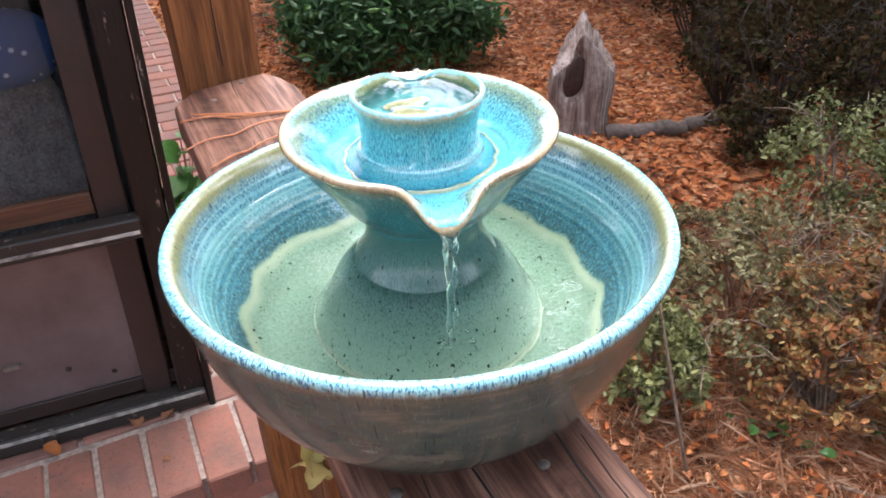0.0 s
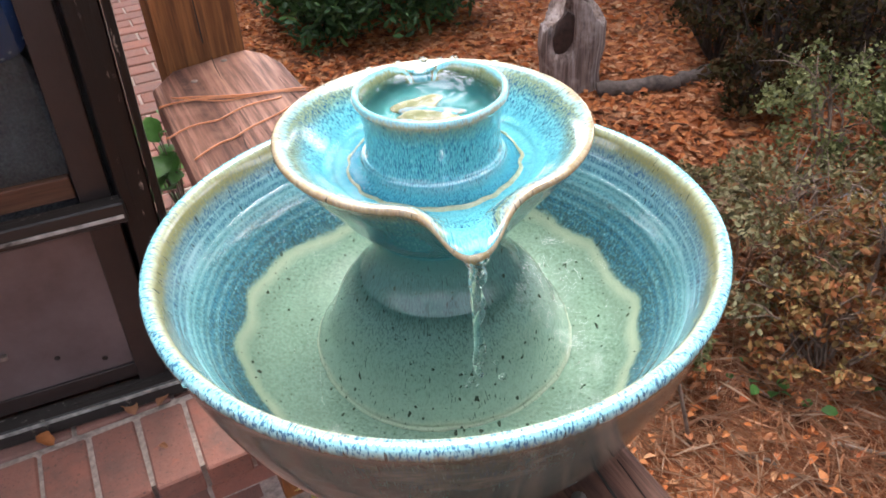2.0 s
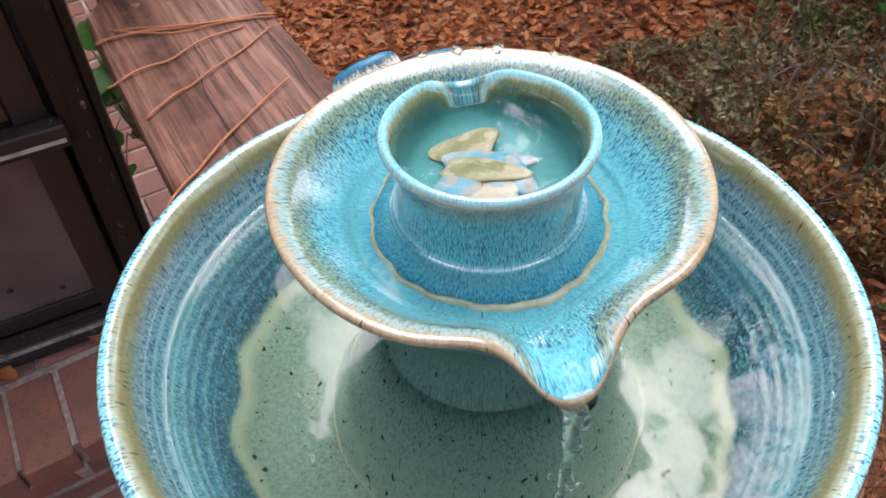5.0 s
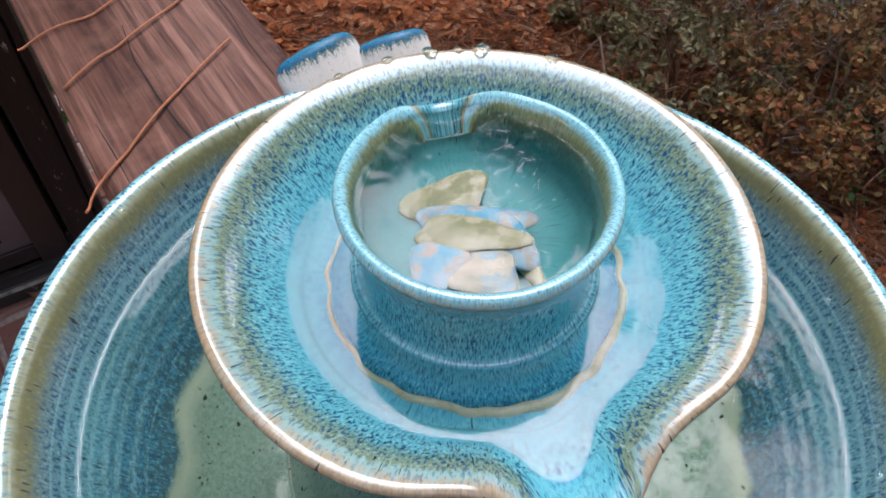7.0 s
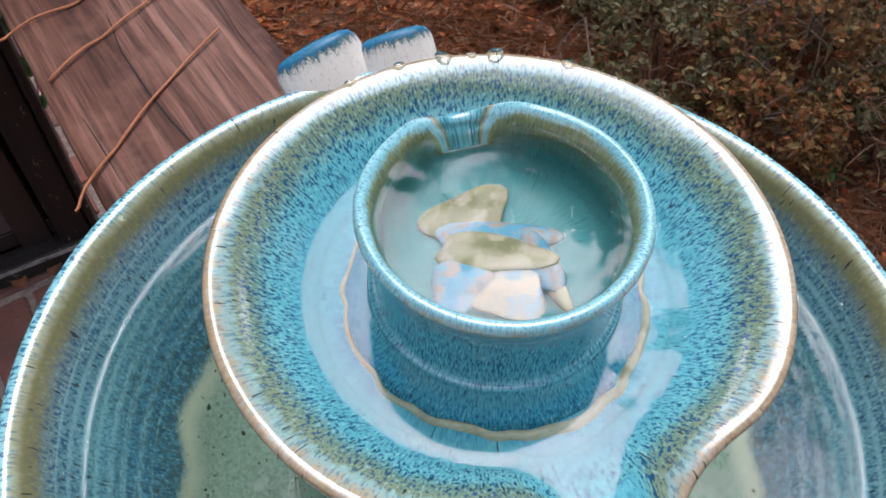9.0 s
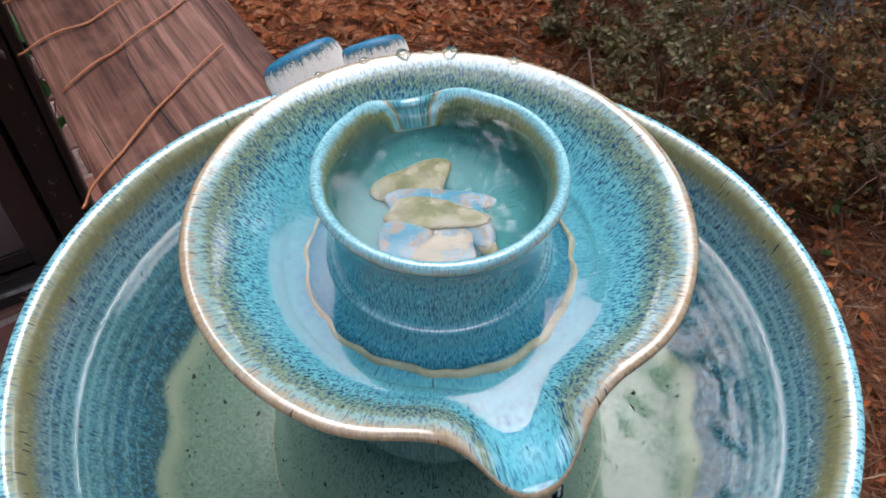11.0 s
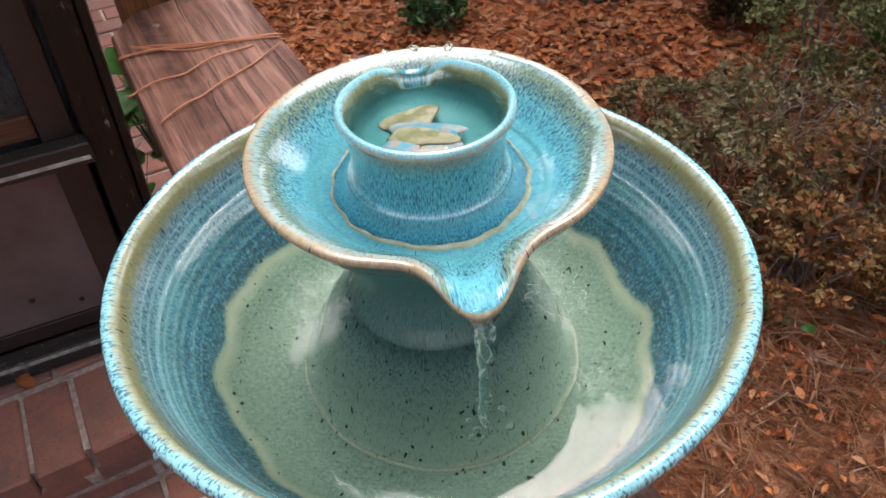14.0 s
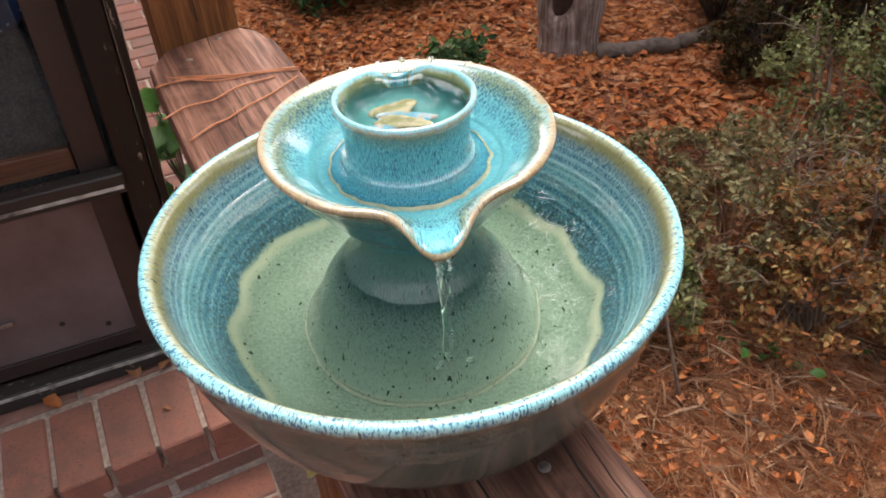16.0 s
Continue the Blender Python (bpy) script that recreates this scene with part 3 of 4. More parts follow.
def lay(me, x, y, z, parent):
    ob = new("brick", me)
    ob.parent = parent
    r = random.uniform
    ob.matrix_basis = pose(x + r(-0.0015, 0.0015), y + r(-0.002, 0.002), z + r(-0.002, 0.002), r(-0.5, 0.5), r(-0.5, 0.5), r(-0.7, 0.7) + random.choice((0, 180)))
    return ob


def build_paving():
    walk_slab = slab("pavement", "red brick landing and garden walk beside the porch", -1.6, 0.42, FRONT + 0.018, 3.0, LANDING_Z)
    slab("pavement_far", "mortar bed of the brick garden walk", -0.22, 0.42, 3.0, 9.5, LANDING_Z)
    for i in range(16):
        lay(HEADER, 0.128 - 0.048 - PITCH * i, FRONT + 0.1025, LANDING_Z, walk_slab)
    for i in range(3):
        lay(HEADER, 0.128 + 0.050 + PITCH * i, FRONT + 0.1025, LANDING_Z, walk_slab)
    for j in range(58):
        y = FRONT + 0.205 + 0.012 + PITCH * (j + 0.5)
        off = 0.1 * (j % 2)
        for i in range(3 if j < 30 else 2):
            lay(STRETCHER, 0.42 - 0.10 - 0.203 * i - off * 0.98, y, LANDING_Z, walk_slab)
        if off:
            lay(HALF, 0.42 - 0.049, y, LANDING_Z, walk_slab)
    for j in range(2):
        for i in range(3, 10):
            lay(STRETCHER, 0.42 - 0.10 - 0.203 * i - 0.098 * j, FRONT + 0.217 + PITCH * (j + 0.5), LANDING_Z, walk_slab)
    for k in (1, 2):
        for i in range(9):
            lay(STRETCHER, 0.03 - 0.203 * i + 0.1 * (k % 2), FRONT + 0.015 + 0.043, LANDING_Z - 0.012 - 0.056 * k, walk_slab)
    for k in range(1, 5):
        z = LANDING_Z - 0.172 * k
        y1 = FRONT - 0.29 * (k - 1)
        step = slab("step_%d" % k, "red brick porch step, worn and damp", -1.6, 0.128, y1 - 0.23, y1 + 0.05, z)
        for i in range(17):
            lay(HEADER, 0.080 - PITCH * i, y1 - 0.29 + 0.1, z, step)
        for i in range(8):
            lay(STRETCHER, 0.028 - 0.203 * i, y1 - 0.29 + 0.205 + 0.05, z, step)


# ---- the rail with its posts ----
def build_rail():
    bm = bmesh.new()
    # plan of the board: clipped corners at the far end
    plan = [(0.122, -0.35), (0.284, -0.35), (0.282, 0.872), (0.272, 0.912), (0.252, 0.938), (0.158, 0.919), (0.129, 0.880)]
    top = [bm.verts.new((x, y, 0.0)) for x, y in plan]
    f = bm.faces.new(top)
    ret = bmesh.ops.extrude_face_region(bm, geom=[f])
    for v in ret["geom"]:
        if isinstance(v, bmesh.types.BMVert):
            v.co.z = -0.038
    es = [e for e in bm.edges if abs(e.verts[0].co.z - e.verts[1].co.z) < 1e-4 and e.verts[0].co.z > -0.01]
    bmesh.ops.bevel(bm, geom=es, offset=0.007, segments=3, affect="EDGES", profile=0.5)
    ob = part("railing_board", bm, M_RAIL, None, "", False, F)
    tagged(ob, "weathered brown wooden railing board with cracks along the grain", "railing", kind="thing")
    part("crack", groove([(0.192, 0.734), (0.186, 0.690), (0.186, 0.642), (0.188, 0.608), (0.192, 0.575), (0.194, 0.54)], 0.0017), M_HOLE, ob)
    part("crack", groove([(0.142, 0.640), (0.143, 0.610), (0.143, 0.575)], 0.0010), M_HOLE, ob)
    part("crack", groove([(0.205, 0.86), (0.207, 0.90), (0.212, 0.945)], 0.0014), M_HOLE, ob)
    part("crack", groove([(0.196, 0.29), (0.196, 0.23), (0.197, 0.18), (0.199, 0.08)], 0.0018), M_HOLE, ob)
    for x, y0, y1, w in ((0.254, 0.10, 0.25, 0.0018), (0.268, 0.02, 0.21, 0.0010), (0.166, 0.12, 0.25, 0.0011), (0.264, 0.62, 0.83, 0.0008)):
        part("crack", groove([(x + 0.0022 * math.sin(1.7 * k + x * 300), y0 + (y1 - y0) * k / 5) for k in range(6)], w), M_HOLE, ob)
    for x, y in ((0.176, 0.871), (0.221, 0.912), (0.236, 0.200), (0.148, 0.221)):
        n = bmesh.new()
        bmesh.ops.create_uvsphere(n, u_segments=12, v_segments=6, radius=0.0042)
        for v in n.verts:
            v.co.z *= 0.25
        part("nail_head", n, M_NAIL, ob, "", True, pose(x, y, 0.0004))
    return ob


def groove(pts, w):
    """A thin dark split that tapers at both ends."""
    bm = bmesh.new()
    rows = []
    for i, (x, y) in enumerate(pts):
        k = w * (0.25 + 0.75 * math.sin(math.pi * (i + 0.15) / (len(pts) - 0.7)))
        rows.append([bm.verts.new((x - k / 2, y, 0.0006)), bm.verts.new((x, y, -0.002)), bm.verts.new((x + k / 2, y, 0.0006))])
    for a, b in zip(rows, rows[1:]):
        bm.faces.new((a[0], a[1], b[1], b[0]))
        bm.faces.new((a[1], a[2], b[2], b[1]))
        bm.faces.new((a[0], b[0], b[2], a[2]))
    return bm


def build_posts():
    p = part("post", block(0.154, 0.253, 0.930, 1.03, LANDING_Z + 0.002, 1.398, 0.005, 2), M_POST, None, "", False, F)
    tagged(p, "warm brown square timber post at the end of the railing", "post")
    part("crack", block(0.2035, 0.2050, 0.9290, 0.9315, 0.02, 0.45), M_HOLE, p)
    q = part("post", block(0.137, 0.229, 0.360, 0.452, GROUND_Z - 0.05, -0.040, 0.004, 2), M_POST, None, "", False, F)
    tagged(q, "reddish brown timber post under the railing board", "post")


build_rail()
build_posts()


# ---- the fountain ----
AX = Vector((0.0265, 0.370, 0.0))
UP = Vector((0.0293, 0.3712, 0.0))
SPOUT = radians(-75)
NOTCH = radians(101)


def off_angle(a, b):
    return (a - b + math.pi) % (2 * math.pi) - math.pi


def plate_bend(a, r, z, s):
    d = off_angle(a, SPOUT)
    w = min(1.0, max(0.0, (r - 0.044) / 0.034))
    # the rim is drawn in on both sides of the pouring lip and pulled out and down at it
    k = 1.0 - 0.052 * math.exp(-((abs(d) - 0.36) / 0.22) ** 2) * w
    lip = math.exp(-abs(d / 0.255) ** 2.2) if d > 0 else math.exp(-abs(d / 0.21) ** 2.6)
    k += 0.108 * (math.exp(-abs(d / 0.19) ** 2.5) if d > 0 else math.exp(-abs(d / 0.165) ** 2.8)) * w
    drop = 0.0152 * lip + 0.0030 * math.exp(-(d / 0.5) ** 2)
    return r * k, z - drop * w ** 1.3 + 0.0006 * math.sin(2 * a + 0.6) * w, 0.0


def lip_tint(a, s):
    # pale turquoise over the pouring lip: its glaze, with sky reflection painted in
    d = off_angle(a, SPOUT)
    return s + (0.26 * math.exp(-(d / 0.15) ** 4) if 0.49 < s < 0.66 else 0.0)


def notch_tint(a, s):
    # water and pale glaze spill through the notch, between olive flanks
    k = math.exp(-(off_angle(a, NOTCH) / 0.17) ** 2)
    return s + (0.22 - s) * k if 0.50 < s < 0.76 else s


def cup_bend(a, r, z, s):
    d = off_angle(a, NOTCH)
    w = min(1.0, max(0.0, (z - 0.180) / 0.024))
    # the rim runs out into a low pouring notch at the back, drawn to a soft point
    pull = math.exp(-abs(d / 0.42) ** 2.2)
    lip = math.exp(-abs(d / 0.30) ** 2.4)
    return r * (1 + 0.13 * pull * w), z - (0.0068 * lip + 0.0032 * math.exp(-(d / 1.0) ** 2)) * w, 0.0


def bowl_bend(a, r, z, s):
    wob = 1 + 0.018 * math.cos(2 * a) + 0.002 * math.sin(3 * a + 1.7)
    ring = 0.0005 * math.sin(z * 900.0) * (1.0 if s > 0.5 and 0.05 < z < 0.112 else 0.0)
    return r * (wob if z > 0.02 else 1.0) + ring, z + (0.0008 * math.sin(2 * a + 1.0) if z > 0.1 else 0.0), 0.0


def build_bowl():
    ob = thrown("fountain_bowl", [(0, 0.0014, 0), (0.07, 0.0014, 0.05), (0.078, 0, 0.08), (0.0865, 0.0038, 0.1), (0.104, 0.0172, 0.16), (0.125, 0.0439, 0.23), (0.14, 0.0821, 0.29), (0.1475, 0.1127, 0.34), (0.1505, 0.1218, 0.36), (0.15, 0.127, 0.38), (0.1465, 0.1284, 0.405), (0.1425, 0.1251, 0.425), (0.1375, 0.1127, 0.5), (0.129, 0.0879, 0.66), (0.119, 0.0573, 0.8), (0.106, 0.0344, 0.88), (0.088, 0.0239, 0.93), (0.05, 0.0191, 0.97), (0, 0.0181, 1)], M_BOWL, None, bowl_bend, 224, 0.45)
    ob.matrix_basis = Matrix.Translation(AX)
    tagged(ob, "wide turquoise glazed stoneware bowl of a tabletop fountain", "bowl")
    for a0, h, lean in ((radians(110), 1.0, -13), (radians(97.5), 0.86, -10)):
        hd = thrown("handle_lobe", [(0.0, -0.016, 0), (0.013, -0.015, 0.2), (0.0160, -0.008, 0.4), (0.0168, 0.003, 0.58), (0.0158, 0.0085, 0.68), (0.0115, 0.0112, 0.82), (0.0, 0.0122, 1.0)], M_HANDLE, ob, None, 40, 2.0, "lobed handle with white sides and a cobalt blue top", 5)
        hd.matrix_basis = pose(0.1510 * math.cos(a0), 0.1510 * math.sin(a0), 0.1275, lean, 34, math.degrees(a0)) @ Matrix.Diagonal((0.40, 1.2 * h, 1.25 * h, 1))
    return ob


def build_tier():
    tier = empty("fountain_tier", Matrix.Translation(UP), "turquoise glazed upper fountain tier with pouring lip, cup and flared foot", "fountain")
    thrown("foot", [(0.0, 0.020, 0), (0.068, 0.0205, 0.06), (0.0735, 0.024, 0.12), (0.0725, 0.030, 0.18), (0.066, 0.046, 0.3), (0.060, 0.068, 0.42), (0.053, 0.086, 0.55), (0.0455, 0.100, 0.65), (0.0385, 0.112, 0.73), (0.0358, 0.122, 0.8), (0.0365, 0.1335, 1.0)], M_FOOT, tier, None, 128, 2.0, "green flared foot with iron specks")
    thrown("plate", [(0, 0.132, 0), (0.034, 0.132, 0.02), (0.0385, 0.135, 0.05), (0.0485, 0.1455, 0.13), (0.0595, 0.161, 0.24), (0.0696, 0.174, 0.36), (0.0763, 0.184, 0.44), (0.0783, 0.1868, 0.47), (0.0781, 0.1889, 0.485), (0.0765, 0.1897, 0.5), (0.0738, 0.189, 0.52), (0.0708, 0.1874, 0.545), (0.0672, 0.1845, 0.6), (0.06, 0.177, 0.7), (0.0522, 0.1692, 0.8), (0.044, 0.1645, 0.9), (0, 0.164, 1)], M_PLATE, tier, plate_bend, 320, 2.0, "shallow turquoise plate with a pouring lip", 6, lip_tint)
    thrown("cup", [(0.0440, 0.1635, 0), (0.0420, 0.1665, 0.06), (0.0385, 0.1690, 0.13), (0.0364, 0.1722, 0.17), (0.0359, 0.1747, 0.2), (0.0342, 0.1762, 0.23), (0.0335, 0.1830, 0.3), (0.0340, 0.1940, 0.4), (0.0362, 0.2025, 0.47), (0.0378, 0.2060, 0.51), (0.0370, 0.2085, 0.54), (0.0352, 0.2085, 0.585), (0.0336, 0.2062, 0.63), (0.0322, 0.2010, 0.68), (0.0314, 0.1930, 0.74), (0.0300, 0.1840, 0.82), (0.0240, 0.1785, 0.9), (0.0, 0.1770, 1.0)], M_CUP, tier, cup_bend, 200, 2.0, "small turquoise cup with a notched rim", 6, notch_tint)
    # the tan line where the glaze breaks at the cup's foot
    verts, faces = [], []
    n = 220
    for i in range(n):
        a = 2 * math.pi * i / n
        wob = noise.noise(Vector((math.cos(a) * 6, math.sin(a) * 6, 0))) * 0.0015 + noise.noise(Vector((math.cos(a) * 1.6, math.sin(a) * 1.6, 3))) * 0.0012
        front = 0.0012 * max(0.0, math.cos(off_angle(a, radians(-60))))
        for r, z in ((0.0428, 0.1640), (0.0432, 0.1662), (0.0440 + front, 0.1662), (0.0445 + front * 1.2, 0.1640)):
            verts.append(((r + wob) * math.cos(a), (r + wob) * math.sin(a), z))
        for k in range(3):
            b = (i + 1) % n
            faces.append((i * 4 + k, b * 4 + k, b * 4 + k + 1, i * 4 + k + 1))
    raw("glaze_line", verts, faces, M_RING, tier, True)["label"] = "tan line of broken glaze round the cup"
    # clay petals in the cup
    petals = [(-0.006, 0.010, 0.013, 0.0085, 20, 0), (0.000, 0.001, 0.017, 0.0062, -8, 2), (-0.001, -0.004, 0.016, 0.0065, -14, 0), (-0.010, -0.013, 0.0085, 0.0075, 35, 2), (0.002, -0.016, 0.0105, 0.0085, -15, 1), (0.010, -0.008, 0.0065, 0.0095, 25, 2), (0.0135, -0.011, 0.0035, 0.011, 18, 0)]
    for i, (x, y, a, b, rz, k) in enumerate(petals):
        bm = bmesh.new()
        bmesh.ops.create_uvsphere(bm, u_segments=24, v_segments=10, radius=1.0)
        for v in bm.verts:
            c = v.co
            wob = 1 + 0.16 * math.sin(3 * math.atan2(c.y, c.x) + i)
            v.co = Vector((c.x * a * wob, c.y * b * wob, c.z * 0.0024 + 0.0015 * c.x))
        part("clay_petal", bm, M_ORN[k], tier, ("olive clay petal", "cream clay petal", "pale blue clay petal")[k], True, pose(x - 0.0015, y + 0.001, 0.1815 + 0.0012 * (i % 3), 6 * (i % 2), -5, rz))
    return tier


def water_disc(name, r, z, centre, material, label, rings=40, segs=160, amp=0.0, mid=None, wave=140.0, bend=None, climb=0.0):
    """A water surface with gentle waves that run out from mid."""
    verts, faces = [(0, 0, 0)], []
    mid = mid or (0, 0)
    for j in range(1, rings + 1):
        for i in range(segs):
            a = 2 * math.pi * i / segs
            t = 1 - (1 - j / rings) ** 1.5
            q = (bend(a) if bend else r) * t
            x, y = q * math.cos(a), q * math.sin(a)
            d = math.hypot(x - mid[0], y - mid[1])
            h = amp * math.sin(d * wave) * math.exp(-d * 16) + amp * 0.4 * noise.noise(Vector((x * 38, y * 38, z * 40)))
            # the water climbs a little where it meets the wall
            h += climb * math.exp(-(1 - t) * r / 0.0011)
            verts.append((x, y, h))
    for i in range(segs):
        faces.append((0, 1 + i, 1 + (i + 1) % segs))
    for j in range(rings - 1):
        for i in range(segs):
            k = (i + 1) % segs
            faces.append((1 + j * segs + i, 1 + (j + 1) * segs + i, 1 + (j + 1) * segs + k, 1 + j * segs + k))
    ob = raw(name, verts, faces, material, None, True, Matrix.Translation((centre.x, centre.y, z)))
    ob.visible_shadow = False
    return tagged(ob, label, "water", kind="structure")


def build_water():
    water_disc("water", 0.1340, 0.1015, AX, M_WATER, "clear still water filling the turquoise bowl", 70, 224, 0.00016, (0.0165, -0.072), 300.0, lambda a: 0.1345 * (1 + 0.018 * math.cos(2 * a) + 0.002 * math.sin(3 * a + 1.7)), 0.0016)
    cup = water_disc("cup_water", 0.0330, 0.2028, UP, M_CUPWATER, "clear rippled water brimming in the cup and out through its notch", 30, 160, 0.00005, (0.0, 0.006), 420.0, lambda a: 0.0325 + 0.0070 * math.exp(-abs(off_angle(a, NOTCH) / 0.34) ** 3))

    for v in cup.data.vertices:
        # the surface bends down where it spills through the notch
        d, q = off_angle(math.atan2(v.co.y, v.co.x), NOTCH), math.hypot(v.co.x, v.co.y)
        v.co.z -= 0.0048 * math.exp(-(d / 0.30) ** 2) * max(0.0, (q - 0.022) / 0.0175) ** 2

    def reach(a):
        d = off_angle(a, SPOUT)
        return 0.0590 - 0.001 * math.exp(-((abs(d) - 0.5) / 0.25) ** 2) + 0.0270 * math.exp(-abs(d / 0.19) ** 2.6)

    ob = water_disc("plate_water", 0.06, 0.1720, UP, M_PLATEWATER, "thin sheet of water running round the plate to its lip", 40, 200, 0.00004, (0.0, 0.05), 330.0, reach)
    # the thread of water that falls from the lip
    bm = bmesh.new()
    for turn in (0.0, math.pi):
        pts, rad = [], []
        for i in range(60):
            t = i / 59
            z = 0.1705 - t * 0.0687
            out = 0.0848 + 0.0022 * min(1.0, t * 6)
            w = 0.0015 * (1 - 0.25 * t)
            h = turn + 13.0 * t + 1.5 * math.sin(5 * t)
            pts.append((UP.x + out * math.cos(SPOUT) + 0.0005 * math.sin(t * 19) + w * math.cos(h), UP.y + out * math.sin(SPOUT) + w * math.sin(h), z))
            rad.append(0.0026 * math.exp(-t * 9) + 0.0022 * (1 - 0.25 * t) * (1 + 0.08 * math.sin(t * 30 + turn)))
        tube(pts, rad, 12, bm)
    st = part("water_stream", bm, M_STREAM, None, "", True)
    st.visible_shadow = False
    tagged(st, "clear twisting thread of water falling from the lip", "water")
    # splash ring and bubbles where the thread lands
    for k in range(7):
        a, q = rng.uniform(0, 6.28), rng.uniform(0.003, 0.013)
        drop((UP.x + 0.0870 * math.cos(SPOUT) + q * math.cos(a), UP.y + 0.0870 * math.sin(SPOUT) + q * math.sin(a), 0.1018), rng.uniform(0.0009, 0.002), "clear air bubble floating on the water", "bubble", "bubbles")


def drop(p, r, label="clear water drop clinging to the glaze", name="water_drop", group="drops on the fountain"):
    bm = bmesh.new()
    bmesh.ops.create_uvsphere(bm, u_segments=12, v_segments=7, radius=r)
    for v in bm.verts:
        v.co.z *= 0.45
        v.co.y *= 1.25
    ob = part(name, bm, M_STREAM, None, "", True, Matrix.Translation(p) @ pose(0, 0, 0, 0, 0, rng.uniform(0, 180)))
    ob.visible_shadow = False
    return tagged(ob, label, "water drop", group)


build_bowl()
build_tier()
build_water()
for a, r in ((121, 1.0), (108, 1.3), (97, 2.3), (90, 1.1), (84, 2.6), (66, 2.0), (61, 1.0)):
    t = radians(a)
    drop((UP.x + 0.0768 * math.cos(t), UP.y + 0.0768 * math.sin(t), 0.1893), 0.0011 * r * 0.8 + 0.0006)
for a, q, z, r in ((152, 0.1445, 0.1325, 2.6), (170, 0.139, 0.119, 1.6), (205, 0.138, 0.117, 2.0), (215, 0.1405, 0.124, 1.5), (8, 0.139, 0.119, 2.2), (15, 0.1395, 0.1205, 1.6), (28, 0.1385, 0.118, 1.8), (-20, 0.139, 0.119, 2.4),
                   (-28, 0.141, 0.125, 1.7), (-45, 0.139, 0.119, 1.5), (228, 0.1505, 0.131, 2.4), (140, 0.139, 0.119, 1.4), (-60, 0.1505, 0.13, 1.6), (40, 0.139, 0.12, 1.3), (200, 0.136, 0.111, 1.2), (160, 0.1365, 0.112, 1.1)):
    t = radians(a)
    q *= 1 + 0.018 * math.cos(2 * t)
    drop((AX.x + q * math.cos(t), AX.y + q * math.sin(t), z * 0.955 + 0.0004), 0.0007 * r + 0.0003)


# ---- needles and leaves on the rail ----
def needle(pts, r=0.0009):
    pts3 = [Vector(F @ Vector((x, y, 0.0016))) for x, y in pts]
    line = smooth_profile([(*p,) for p in pts3], 5)
    for i, p in enumerate(line):
        p.z = 0.0013 + 0.0025 * abs(math.sin(i * 0.35 + pts[0][0] * 50))
    ob = part("pine_needle", tube(line, r, 5), M_NEEDLE, None, "", True)
    return tagged(ob, "long rust-red dry pine needle lying across the railing", "pine needle", "pine needles on the railing")


needle([(0.126, 0.819), (0.158, 0.816), (0.221, 0.797), (0.280, 0.778)])
needle([(0.127, 0.823), (0.180, 0.812), (0.235, 0.794), (0.283, 0.775)])
needle([(0.143, 0.834), (0.182, 0.803), (0.235, 0.787), (0.280, 0.773)])
needle([(0.146, 0.830), (0.190, 0.812), (0.232, 0.791), (0.276, 0.780)])
needle([(0.119, 0.744), (0.146, 0.753), (0.177, 0.757), (0.212, 0.769), (0.250, 0.773)], 0.0010)
needle([(0.113, 0.565), (0.123, 0.578), (0.146, 0.598), (0.172, 0.618), (0.200, 0.640), (0.252, 0.671)], 0.0010)
needle([(0.135, 0.684), (0.166, 0.703), (0.190, 0.713), (0.222, 0.729), (0.272, 0.757)], 0.0010)


def blade(length, width, curl, segs=10, cup=0.25, lobes=0.0):
    """One leaf blade with a fold along its middle, given thickness."""
    bm = bmesh.new()
    rows = []
    for i in range(segs + 1):
        t = i / segs
        w = width * math.sin(math.pi * t ** 0.8) ** 0.8 * (1 + lobes * math.sin(t * 14)) + 0.0003
        y, z = length * t, curl * math.sin(t * 2.4) * length
        rows.append([bm.verts.new((-w, y, z + cup * w)), bm.verts.new((-w * 0.5, y, z + cup * 0.2 * w)), bm.verts.new((0, y, z)), bm.verts.new((w * 0.5, y, z + cup * 0.2 * w)), bm.verts.new((w, y, z + cup * w))])
    for a, b in zip(rows, rows[1:]):
        for k in range(4):
            bm.faces.new((a[k], a[k + 1], b[k + 1], b[k]))
    bmesh.ops.solidify(bm, geom=bm.faces[:], thickness=0.0005)
    return bm


def build_yellow_leaf():
    at = F @ Vector((0.127, 0.374, -0.118))
    e = empty("dry_leaf", Matrix.Translation(at) @ pose(0, 0, 0, 0, 0, 30), "curled pale yellow dry leaf caught against the post", "leaf")
    for rx, ry, rz, ln, w in ((150, 0, 10, 0.034, 0.012), (120, 20, -40, 0.030, 0.010), (170, -15, 60, 0.028, 0.011), (60, 0, 20, 0.018, 0.008), (100, 0, 80, 0.022, 0.010)):
        part("lobe", blade(ln, w, 0.25, 8, 0.6, 0.1), M_YELLOW, e, "", True, pose(0, 0, 0, rx, ry, rz))
    part("stem", tube([(0, 0, 0), (0.010, 0.0, 0.006), (0.018, 0.0, 0.002), (0.024, 0, -0.003)], 0.0006, 5), M_STRAW, e)


build_yellow_leaf()


# ---- screened porch wall ----
D = Matrix.Translation((-0.968, 1.010, 0)) @ pose(0, 0, 0, 0, 0, 25.66)


